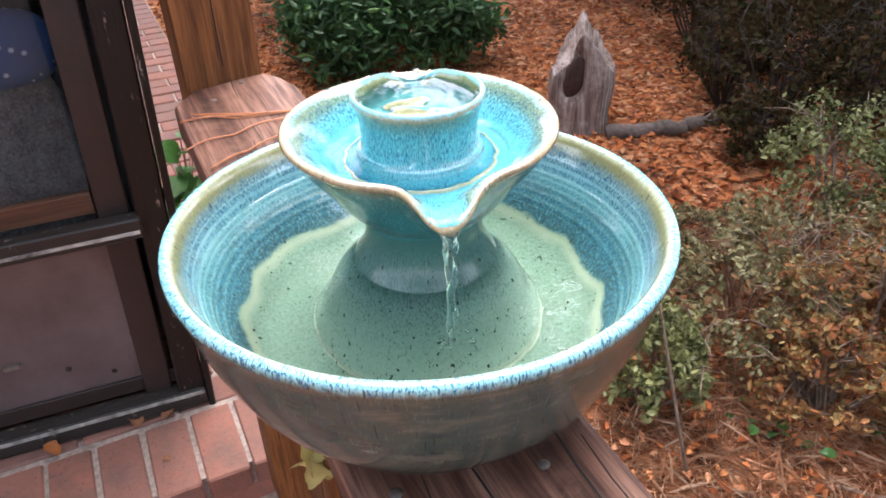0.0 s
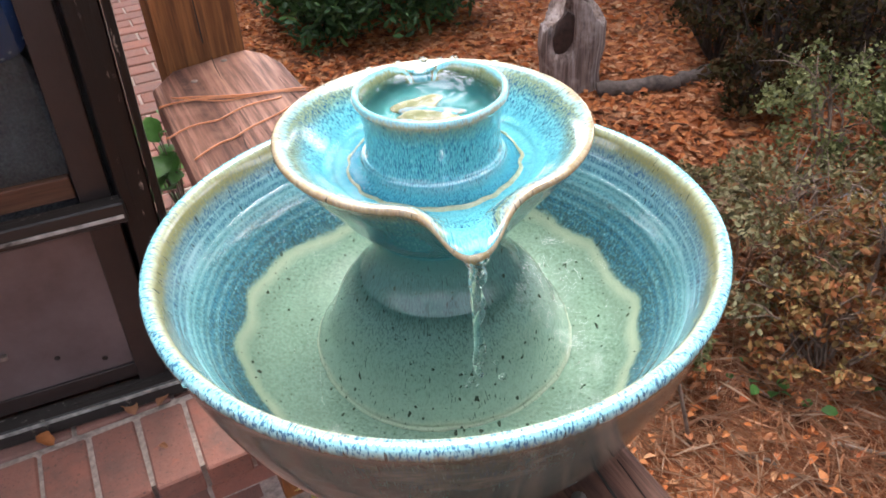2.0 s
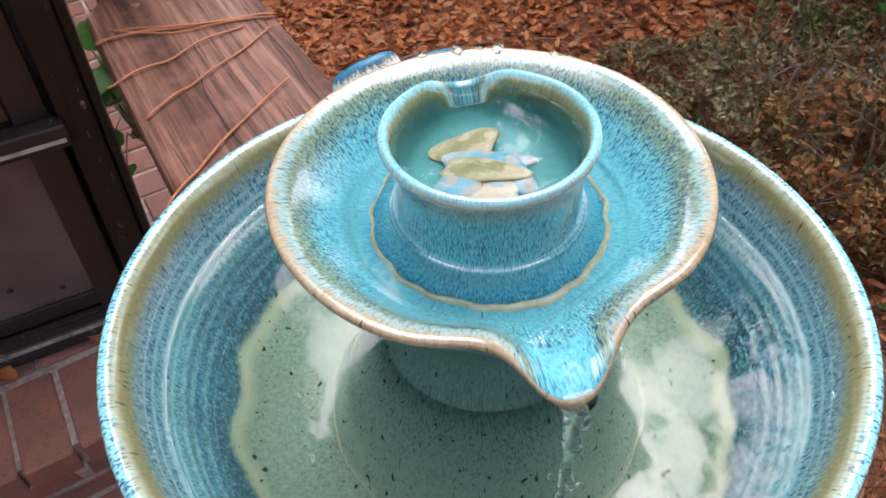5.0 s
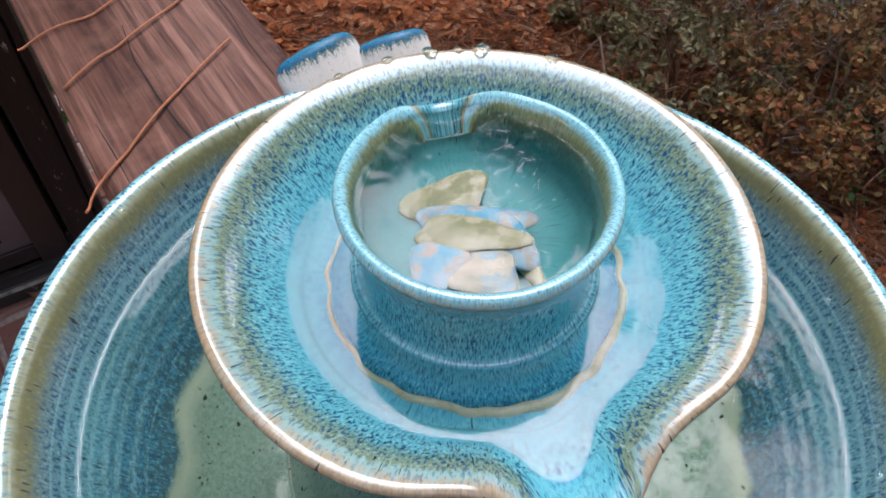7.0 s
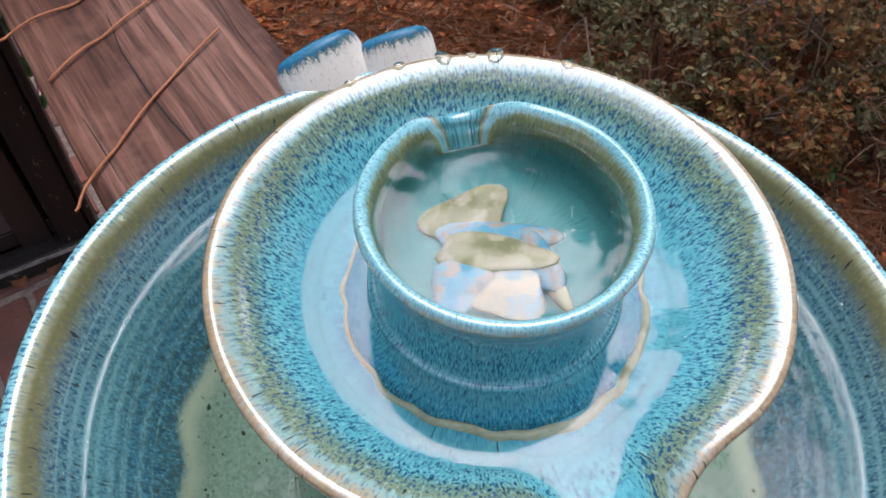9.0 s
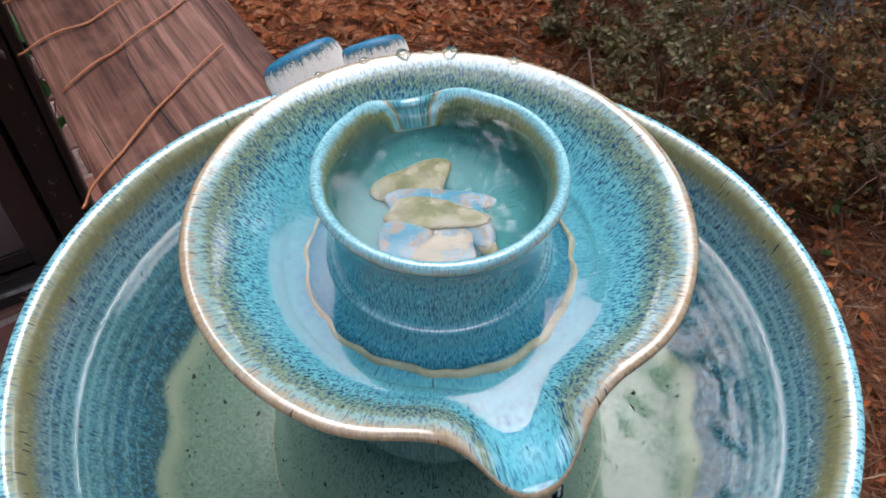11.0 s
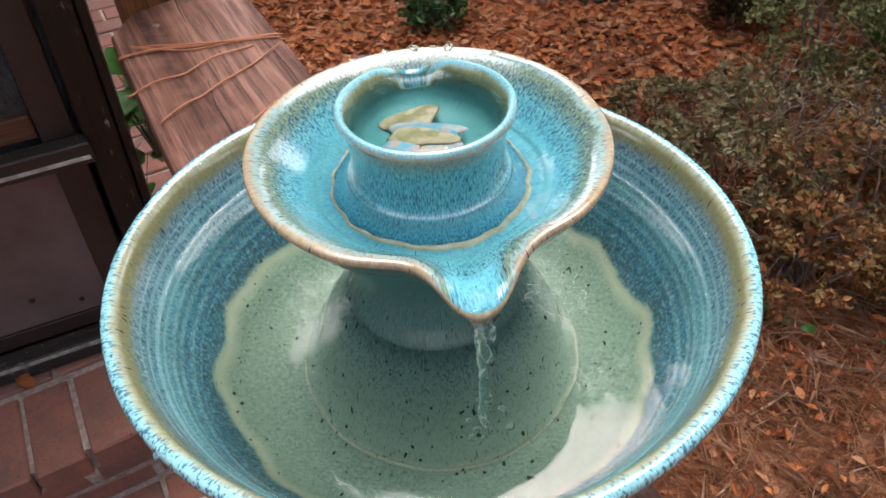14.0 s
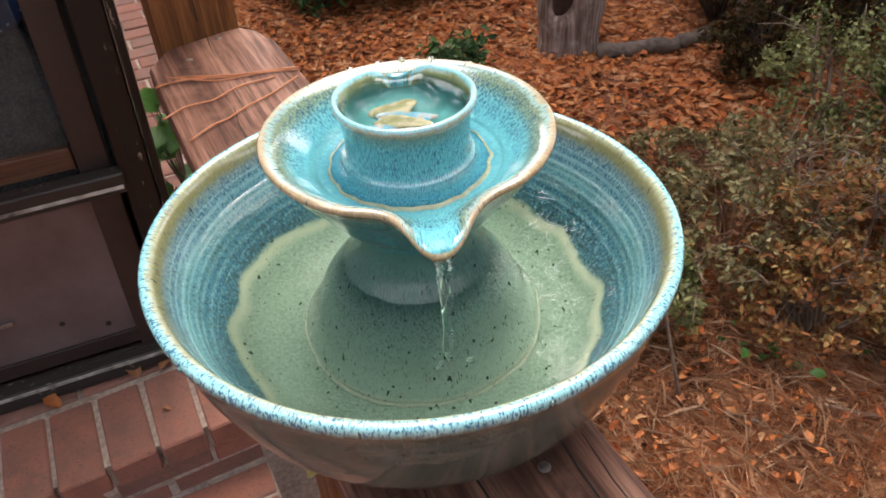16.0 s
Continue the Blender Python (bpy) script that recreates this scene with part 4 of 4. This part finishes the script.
def build_door():
    door = empty("door_1", D, "dark screen door with worn black paint and a solid lower panel", "door", kind="structure")
    top = 1.38
    sag = pose(0.0, 0, -0.4, 0, 2.4, 0) @ Matrix.Translation((0, 0, 0.4))
    part("stile", block(0.385, 0.440, -0.020, 0.030, -0.858, top, 0.003, 1), M_DOORWOOD, door, "black stile with chipped paint", False, sag)
    part("corner_post", block(0.442, 0.456, -0.030, 0.060, -0.862, top, 0.003, 1), M_DOORWOOD, door, "black corner post", False, sag)
    part("inner_stile", block(0.318, 0.373, 0.004, 0.034, -0.810, top, 0.002, 1), M_LATH, door, "brown inner lath", False, sag)
    part("mid_rail", block(-0.60, 0.392, -0.036, 0.000, -0.408, -0.366, 0.003, 1), M_SILL, door, "black rail with worn white top")
    part("inner_ledge", block(-0.60, 0.317, 0.012, 0.030, -0.362, -0.318, 0.002, 1), M_LEDGE, door, "reddish wooden ledge behind the screen")
    part("panel", block(-0.60, 0.345, 0.020, 0.030, -0.808, -0.410), M_PANEL, door, "smoky dark lower panel")
    part("bottom_rail", block(-0.60, 0.424, -0.030, 0.016, -0.862, -0.818, 0.004, 1), M_SILL, door, "black bottom rail with scuffed edge")
    part("kick_plate", block(-0.60, 0.374, 0.012, 0.019, -0.811, -0.775, 0.001, 1), M_LATH, door)
    part("latch", block(0.060, 0.092, 0.008, 0.020, -0.672, -0.662, 0.003, 2), M_NAIL, door)
    for s, z in ((0.252, -0.745), (0.17, -0.71), (0.31, -0.66)):
        bm = bmesh.new()
        bmesh.ops.create_uvsphere(bm, u_segments=10, v_segments=6, radius=0.006)
        for v in bm.verts:
            v.co.y *= 0.2
        part("screw", bm, M_HOLE, door, "", True, pose(s, 0.0195, z))
    part("worn_edge", block(-0.60, 0.386, -0.0385, -0.0365, -0.396, -0.389), M_WORN, door, "bare worn line on the rail")
    part("worn_edge", block(-0.60, 0.420, -0.033, -0.0305, -0.828, -0.820), M_WORN, door, "bare worn edge of the bottom rail")
    scr = part("screen", block(-0.60, 0.317, 0.0235, 0.0245, -0.317, top), M_SCREEN, door, "fine dark insect screen")
    scr.visible_shadow = False


def build_porch():
    side = D @ Matrix.Translation((0.425, 0.06, 0)) @ pose(0, 0, 0, 0, 0, 12)
    # hidden behind the stile, added to keep light out of the porch
    w = part("wall_side", block(-0.03, 0.0, 0.01, 2.6, -0.862, 1.38), M_DOORWOOD, None, "", False, side)
    tagged(w, "unseen dark side wall added to keep the porch interior dim", "wall", kind="structure")
    # closing walls and floor, added with the room's shade in their colour
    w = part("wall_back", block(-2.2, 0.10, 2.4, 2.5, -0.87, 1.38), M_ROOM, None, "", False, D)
    tagged(w, "added back wall of the screened porch, shade in its colour", "wall", kind="structure")
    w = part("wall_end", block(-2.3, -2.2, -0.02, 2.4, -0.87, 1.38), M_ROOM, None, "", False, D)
    tagged(w, "added end wall of the screened porch, shade in its colour", "wall", kind="structure")
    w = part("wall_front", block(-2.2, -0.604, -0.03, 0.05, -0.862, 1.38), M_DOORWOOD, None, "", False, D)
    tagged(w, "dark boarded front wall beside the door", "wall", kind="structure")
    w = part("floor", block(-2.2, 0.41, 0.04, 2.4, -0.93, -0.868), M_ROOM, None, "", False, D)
    tagged(w, "porch floor boards with shade put into their dark colour", "floor", kind="structure")
    w = part("ceiling", block(-3.6, 0.29, 0.86, 7.0, 1.40, 1.52), M_CEIL, None, "", False, F)
    tagged(w, "brown stained underside of the porch roof over the railing", "ceiling", kind="structure")


def pillow_bm(w, h, t):
    bm = bmesh.new()
    bmesh.ops.create_uvsphere(bm, u_segments=36, v_segments=18, radius=1.0)
    for v in bm.verts:
        c = v.co
        sx = math.copysign(abs(c.x) ** 0.55, c.x)
        sz = math.copysign(abs(c.z) ** 0.55, c.z)
        v.co = Vector((sx * w, c.y * t * (1.0 - 0.25 * (sx * sx) * (sz * sz)), sz * h))
        v.co += Vector((0, 0.006 * noise.noise(v.co * 14), 0.004 * noise.noise(v.co * 9)))
    return bm


def build_chair():
    chair = empty("armchair", D @ pose(0.00, 0.36, -0.868, 0, 0, 4), "grey tweed upholstered armchair behind the screen", "chair")
    part("seat", pillow_bm(0.30, 0.12, 0.28), M_TWEED, chair, "", True, pose(0, 0.22, 0.36))
    part("backrest", pillow_bm(0.29, 0.30, 0.09), M_TWEED, chair, "", True, pose(0.02, -0.12, 0.46, -6))
    for x in (-0.33, 0.33):
        part("armrest", pillow_bm(0.07, 0.20, 0.28), M_TWEED, chair, "", True, pose(x, 0.10, 0.46))
        for y in (-0.12, 0.30):
            part("leg", block(x * 0.85 - 0.02, x * 0.85 + 0.02, y - 0.02, y + 0.02, 0.002, 0.26, 0.003, 1), M_LATH, chair)
    p = part("cushion", pillow_bm(0.17, 0.075, 0.05), M_DOTS, None, "", True, D @ pose(0.15, 0.165, -0.075, -10, 4, 6))
    tagged(p, "navy blue cushion with white dots on the chair", "cushion")


build_door()
build_porch()
build_chair()


# ---- plants and the garden ----
def grow(name, at, radii, n, size, material, label, category, group="", clumps=60, spread=0.16, stems=9, twig=None, aspect=0.45, rise=0.75):
    thing = empty(name, Matrix.Translation((at[0], at[1], ground_height(*at[:2]))), label, category, group)
    bm = bmesh.new()
    for i in range(stems):
        a = rng.uniform(0, 6.28)
        q = rng.uniform(0.25, 0.95)
        end = Vector((radii[0] * q * math.cos(a), radii[1] * q * math.sin(a), radii[2] * rng.uniform(0.7, 1.6)))
        mid = end * 0.5 + Vector((rng.normal() * 0.06, rng.normal() * 0.06, 0.1 * radii[2]))
        line = smooth_profile([(0.02 * math.cos(a), 0.02 * math.sin(a), -0.03), tuple(mid), tuple(end)], 4)
        tube(line, 0.010 * (0.5 + radii[2]), 5, bm, 0.25)
        for k in range(3):
            b = line[rng.integers(3, len(line))]
            e = b + Vector((rng.normal() * 0.14, rng.normal() * 0.14, rng.uniform(0.0, 0.2))) * (radii[0] + 0.3)
            tube([b, (b + e) / 2 + Vector((0, 0, 0.02)), e], 0.0045 * (0.5 + radii[2]), 4, bm, 0.3)
    part("stem", bm, twig or M_SHRUBTWIG, thing)
    pos = clumped(rng, n, radii, clumps, spread) + np.array([0, 0, radii[2] * rise])
    pos = pos[pos[:, 2] > 0.0]
    leaf_mesh("crown", pos, size, rng, material, thing, 0.25, aspect, 0.2)
    return thing


grow("bush", (-0.80, 5.42), (0.74, 0.66, 0.66), 15000, 0.075, M_EVERGREEN, "dense dark green evergreen bush on the leaf litter", "bush", "", 130, 0.10, 14, M_BARK, 0.34, 0.42)
grow("bush", (-1.25, 6.6), (0.8, 0.8, 0.8), 6000, 0.085, M_EVERGREEN, "evergreen bush further back in the garden", "bush", "", 80, 0.14, 9, M_BARK, 0.34)
grow("seedling", (-0.13, 3.95), (0.17, 0.15, 0.12), 500, 0.06, M_EVERGREEN, "small green seedling growing out of the leaf litter", "plant", "", 14, 0.25, 6)
DRY = [(0.98, 2.30, 0.36, 0.27), (1.40, 2.15, 0.40, 0.30), (1.90, 2.20, 0.42, 0.30), (1.30, 2.70, 0.40, 0.24), (1.78, 2.62, 0.40, 0.24), (2.30, 2.60, 0.45, 0.30), (0.90, 2.95, 0.28, 0.13), (1.2, 1.98, 0.3, 0.22), (1.65, 1.95, 0.3, 0.22)]
for i, (x, y, r, h) in enumerate(DRY):
    grow("shrub", (x, y), (r, r * 0.95, h), 2300, 0.029, (M_OLIVE, M_SHRUB, M_OLIVE)[i % 3], ("straggly low shrub with sparse grey-olive leaves", "straggly low shrub with sparse rust and brown leaves", "straggly low shrub with sparse grey-olive leaves")[i % 3], "shrub", "dry shrubs", 64, 0.075, 18, (None, M_TWIG)[i % 2], 0.5)
for x, y, r, h, n in ((0.60, 1.98, 0.20, 0.24, 1300), (1.66, 3.28, 0.34, 0.36, 1500), (2.10, 3.20, 0.40, 0.42, 1500), (2.7, 3.5, 0.5, 0.55, 2200)):
    grow("shrub", (x, y), (r, r, h), n * 2, 0.028, M_SHRUBG, "leafy pale green shrub with bright tips", "shrub", "green shrubs", 60, 0.085, 14, M_TWIG, 0.55)
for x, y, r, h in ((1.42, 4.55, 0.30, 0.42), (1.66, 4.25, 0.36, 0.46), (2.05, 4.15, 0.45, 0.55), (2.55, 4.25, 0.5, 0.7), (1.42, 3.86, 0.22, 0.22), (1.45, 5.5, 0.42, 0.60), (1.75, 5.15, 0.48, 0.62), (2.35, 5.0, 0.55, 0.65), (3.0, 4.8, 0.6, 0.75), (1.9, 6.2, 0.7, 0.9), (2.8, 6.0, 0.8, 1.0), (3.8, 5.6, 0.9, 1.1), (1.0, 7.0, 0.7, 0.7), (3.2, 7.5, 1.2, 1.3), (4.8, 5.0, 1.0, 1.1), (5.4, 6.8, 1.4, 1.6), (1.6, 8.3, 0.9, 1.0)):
    grow("bush", (x, y), (r, r, h), 1400 if y < 4.6 else 2600, 0.042, M_DARKTREE, "thicket of thin stems at the garden's edge, shade put into its leaf colour", "bush", "dark thicket", 50, 0.13, 34, M_BARK, 0.5)


def build_stump():
    bm = bmesh.new()
    segs, rows = 56, 34
    ring = []
    for j in range(rows + 1):
        t = j / rows
        row = []
        for i in range(segs):
            a = 2 * math.pi * i / segs
            ca, sa = math.cos(a), math.sin(a)
            grain = 0.10 * noise.noise(Vector((ca * 1.6, sa * 1.6, t * 0.8))) + 0.07 * noise.noise(Vector((ca * 7, sa * 7, t * 1.5)))
            x = 0.200 * ca
            # a slab stands up to a point and slopes away to one side
            peak = 0.70 - (1.3 * (x + 0.02) if x > -0.02 else 1.75 * (-0.02 - x))
            peak = max(0.40, peak + 0.03 * noise.noise(Vector((a * 4, 1, 2)))) * (1.0 if sa > -0.2 else 0.93)
            z = t * peak
            r = (0.150 + 0.050 * min(1.0, 1.4 * t) + 0.05 * (1 - t) ** 6) * (1 + grain)
            depth = 0.72 - 0.35 * max(0.0, (z - 0.35) / 0.45)
            d = off_angle(a, radians(-115))
            hollow = math.exp(-(d / 0.45) ** 4) * math.exp(-((z - 0.40) / 0.14) ** 4)
            k = 1 - 0.55 * hollow
            row.append(bm.verts.new((r * ca * k * (1 - 0.10 * t) + 0.01, r * sa * k * depth, z)))
        ring.append(row)
    for a, b in zip(ring, ring[1:]):
        for i in range(segs):
            bm.faces.new((a[i], a[(i + 1) % segs], b[(i + 1) % segs], b[i]))
    c = bm.verts.new((0.0, 0, 0.42))
    for i in range(segs):
        bm.faces.new((ring[-1][i], ring[-1][(i + 1) % segs], c))
    ob = part("tree_stump", bm, M_STUMP, None, "", True, pose(0.51, 4.25, ground_height(0.51, 4.25) - 0.03, 0, 0, 0))
    tagged(ob, "grey weathered hollow tree stump with a pointed broken top", "stump")
    # a dark lump in the dent gives the cavity's shade by its colour
    hb = bmesh.new()
    bmesh.ops.create_icosphere(hb, subdivisions=3, radius=1.0)
    for v in hb.verts:
        v.co = Vector((v.co.x * 0.056, v.co.y * 0.018, v.co.z * 0.125)) * (1 + 0.25 * noise.noise(v.co * 2))
    part("hollow", hb, M_ROT, ob, "dark lump of rotten wood painted with the hollow's shade", True, pose(-0.045, -0.083, 0.37, 0, 10, 0))


def build_log(a, b, r, label):
    a, b = Vector((*a, ground_height(*a) + r * 0.7)), Vector((*b, ground_height(*b) + r * 0.8))
    pts = [a.lerp(b, i / 9) + Vector((0, 0, 0.007 * math.sin(i * 1.3))) for i in range(10)]
    bm = tube(pts, [r * (1 + 0.12 * math.sin(i * 2.1)) for i in range(10)], 14)
    return tagged(part("log", bm, M_LOG, None, "", True), label, "log")


def build_rock(x, y, sx, sy, sz, label):
    bm = bmesh.new()
    bmesh.ops.create_icosphere(bm, subdivisions=4, radius=1.0)
    for v in bm.verts:
        k = 1 + 0.22 * noise.noise(v.co * 1.4 + Vector((x, y, 0))) + 0.06 * noise.noise(v.co * 5)
        v.co = Vector((v.co.x * sx * k, v.co.y * sy * k, v.co.z * sz * k))
    tagged(part("rock", bm, M_ROCK, None, "", True, pose(x, y, ground_height(x, y) + sz * 0.25, 0, 0, 25)), label, "rock")


build_stump()
build_log((0.66, 4.10), (1.12, 4.15), 0.046, "grey fallen log lying on the leaf litter")
build_log((1.13, 4.18), (1.36, 4.30), 0.042, "broken end of a grey fallen log")
build_rock(1.74, 2.88, 0.20, 0.16, 0.10, "pale grey rock half sunk in leaf litter")
build_rock(1.98, 3.08, 0.15, 0.12, 0.07, "small grey rock beside the larger one")


def stick(a, b, r, h=0.02):
    a, b = Vector((*a, ground_height(*a) + h)), Vector((*b, ground_height(*b) + h))
    pts = [a.lerp(b, i / 6) + Vector((rng.normal() * 0.008, rng.normal() * 0.008, 0)) for i in range(7)]
    tagged(part("stick", tube(pts, r, 6, None, 0.6), M_TWIG, None, "", True), "pale dry stick lying on pine straw", "stick", "sticks on the ground")


for a, b, r in (((1.06, 1.62), (1.40, 1.55), 0.009), ((1.36, 1.70), (1.62, 1.52), 0.011), ((0.80, 1.60), (1.10, 1.42), 0.008), ((1.25, 1.85), (1.62, 1.83), 0.006), ((0.70, 1.75), (0.95, 1.95), 0.005), ((-0.25, 3.2), (0.2, 3.35), 0.008), ((1.5, 1.35), (1.75, 1.6), 0.007)):
    stick(a, b, r)
tw = part("bare_twig", tube([(0.68, 1.62, GROUND_Z), (0.62, 1.68, GROUND_Z + 0.25), (0.55, 1.74, GROUND_Z + 0.55), (0.49, 1.80, GROUND_Z + 0.8)], 0.007, 6, None, 0.4), M_TWIG, None, "", True)
tagged(tw, "bare pale twig standing out of the straw", "twig")


def vine(at, n, spread, size, label):
    e = empty("vine", Matrix.Translation(at), label, "plant", "green sprigs")
    bm = bmesh.new()
    for i in range(n):
        p = Vector((rng.normal() * spread[0], rng.normal() * spread[1], rng.normal() * spread[2]))
        tube([Vector((0, 0, -spread[2] * 2.2)), p * 0.5 + Vector((0, 0, -0.03)), p], 0.0018, 5, bm, 0.6)
        part("leaf", blade(size * rng.uniform(0.7, 1.2), size * 0.36, 0.15, 8, 0.2, 0.08), M_VINE, e, "", True, Matrix.Translation(p) @ pose(0, 0, 0, rng.uniform(-35, 25), rng.uniform(-30, 30), rng.uniform(0, 360)))
    part("stem", bm, M_TWIG, e)


vine(F @ Vector((0.165, 1.45, -0.40)), 24, (0.025, 0.05, 0.07), 0.06, "bright green vine leaves growing beside the railing")
vine((1.02, 1.80, GROUND_Z + 0.06), 9, (0.13, 0.05, 0.02), 0.05, "round green leaves sprouting at the shrub's foot")
vine((1.45, 1.85, GROUND_Z + 0.08), 9, (0.12, 0.06, 0.03), 0.045, "green grassy leaves sprouting at the shrub's foot")
vine((1.75, 3.05, GROUND_Z + 0.30), 12, (0.07, 0.06, 0.05), 0.06, "bright green sprig among the dry shrubs")


def fallen(at, size, mat, rz, label):
    ob = part("fallen_leaf", blade(size, size * 0.32, 0.2, 8, 0.5, 0.15), mat, None, "", True, Matrix.Translation(at) @ pose(0, 0, 0, 6, 0, rz))
    tagged(ob, label, "leaf", "leaves on the bricks")


fallen((-0.84, 1.004, -0.862), 0.045, M_LITTER, 70, "small curled red dry leaf on the bricks")
fallen((-0.70, 1.085, -0.862), 0.05, M_STRAW, 40, "pale curled dry leaf on the bricks")
fallen((-0.66, 1.11, -0.862), 0.04, M_STRAW, -30, "pale curled dry leaf on the bricks")
fallen((-0.60, 1.00, -0.862), 0.02, M_STRAW, 80, "pale curled dry leaf on the bricks")
twg = empty("hanging_twig", Matrix.Translation((0.87, 1.985, -0.165)), "thin twig with a few bright green leaves hanging down", "twig")
part("stem", tube([(0.03, 0.05, 0.35), (0.01, 0.02, 0.15), (0, 0, 0.0)], 0.003, 5), M_TWIG, twg)
for rx, rz, p in ((-30, 80, (0, 0, 0)), (-40, -70, (0.0, 0, 0.02)), (-70, 200, (0.01, 0.01, 0.05)), (-20, 20, (0.015, 0.02, 0.12))):
    part("leaf", blade(0.06, 0.022, 0.15, 8, 0.2, 0.05), M_VINE, twg, "", True, pose(*p, rx, 0, rz))


# ---- unseen trees round the garden, added to block sky and shape reflections ----
def tree(x, y, h, r, n=6500):
    g = ground_height(x, y)
    t = empty("tree", Matrix.Translation((x, y, g)), "unseen tall tree with an uneven leafy crown, added to block sky", "tree", "trees round the garden")
    bm = bmesh.new()
    line = smooth_profile([(0, 0, -0.1), (0.1 * math.sin(x), 0.1, h * 0.35), (0.25 * math.cos(y), 0.1, h * 0.7), (0.2, 0.2, h * 0.95)], 5)
    tube(line, 0.16, 10, bm, 0.25)
    for i in range(9):
        b = line[rng.integers(5, len(line) - 1)]
        a = rng.uniform(0, 6.28)
        e = b + Vector((math.cos(a) * r * 0.8, math.sin(a) * r * 0.8, rng.uniform(0.2, 1.6)))
        tube([b, (b + e) / 2 + Vector((0, 0, 0.25)), e], 0.05, 6, bm, 0.25)
    part("trunk", bm, M_BARK, t)
    pos = clumped(rng, n, (r, r, h * 0.33), 60, 0.13) + np.array([0, 0, h * 0.66])
    leaf_mesh("crown", pos, 0.30, rng, M_TREELEAF, t, 0.2, 0.5, 0.2)


for x, y, h, r in ((4.6, 9.4, 11, 3.2), (8.2, 6.4, 12, 3.6), (9.4, 2.2, 12, 3.6), (9.0, -2.4, 12, 3.6), (2.2, 11.5, 9.5, 2.0), (-8.0, 12.0, 11, 3.2), (11, 10, 13, 4.0),
                   (13, 4, 13, 4.0), (11, -7, 12, 4.0), (6.5, 13.5, 12, 3.6), (-9, 8, 12, 3.6)):
    tree(x, y, h, r)
# thin crown added out of view to break sky reflections into patches
tree(4.1, 3.5, 8, 3.3, 900)
# crown added above the view to shade the ground on the right
tree(3.3, 6.5, 8.2, 2.3, 2600)
tree(1.9, 7.4, 10.5, 2.5, 1700)
# more unseen crowns that cut down the open sky
for x, y, h, r in ((-2.4, 10.0, 11, 3.0), (6.4, 2.0, 11, 3.2), (5.6, -2.6, 11, 3.2), (2.4, -7.0, 12, 3.6), (-2.5, -8.0, 12, 3.6), (-7.0, -5.0, 12, 3.8)):
    tree(x, y, h, r, 8000)


# leaf ring out of view, added to block sky near the horizon
def far_woods():
    a = rng.uniform(0, 2 * math.pi, 16000)
    q = rng.uniform(19, 24, 16000)
    z = 7.5 * rng.uniform(0, 1, 16000) ** 1.2 * (0.75 + 0.25 * np.sin(a * 9) * np.sin(a * 4 + 1))
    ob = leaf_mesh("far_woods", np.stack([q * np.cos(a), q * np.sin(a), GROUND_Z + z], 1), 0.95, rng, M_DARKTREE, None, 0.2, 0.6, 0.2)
    tagged(ob, "unseen band of dark woods added to close off the low sky", "woods", kind="stuff")


far_woods()
build_paving()
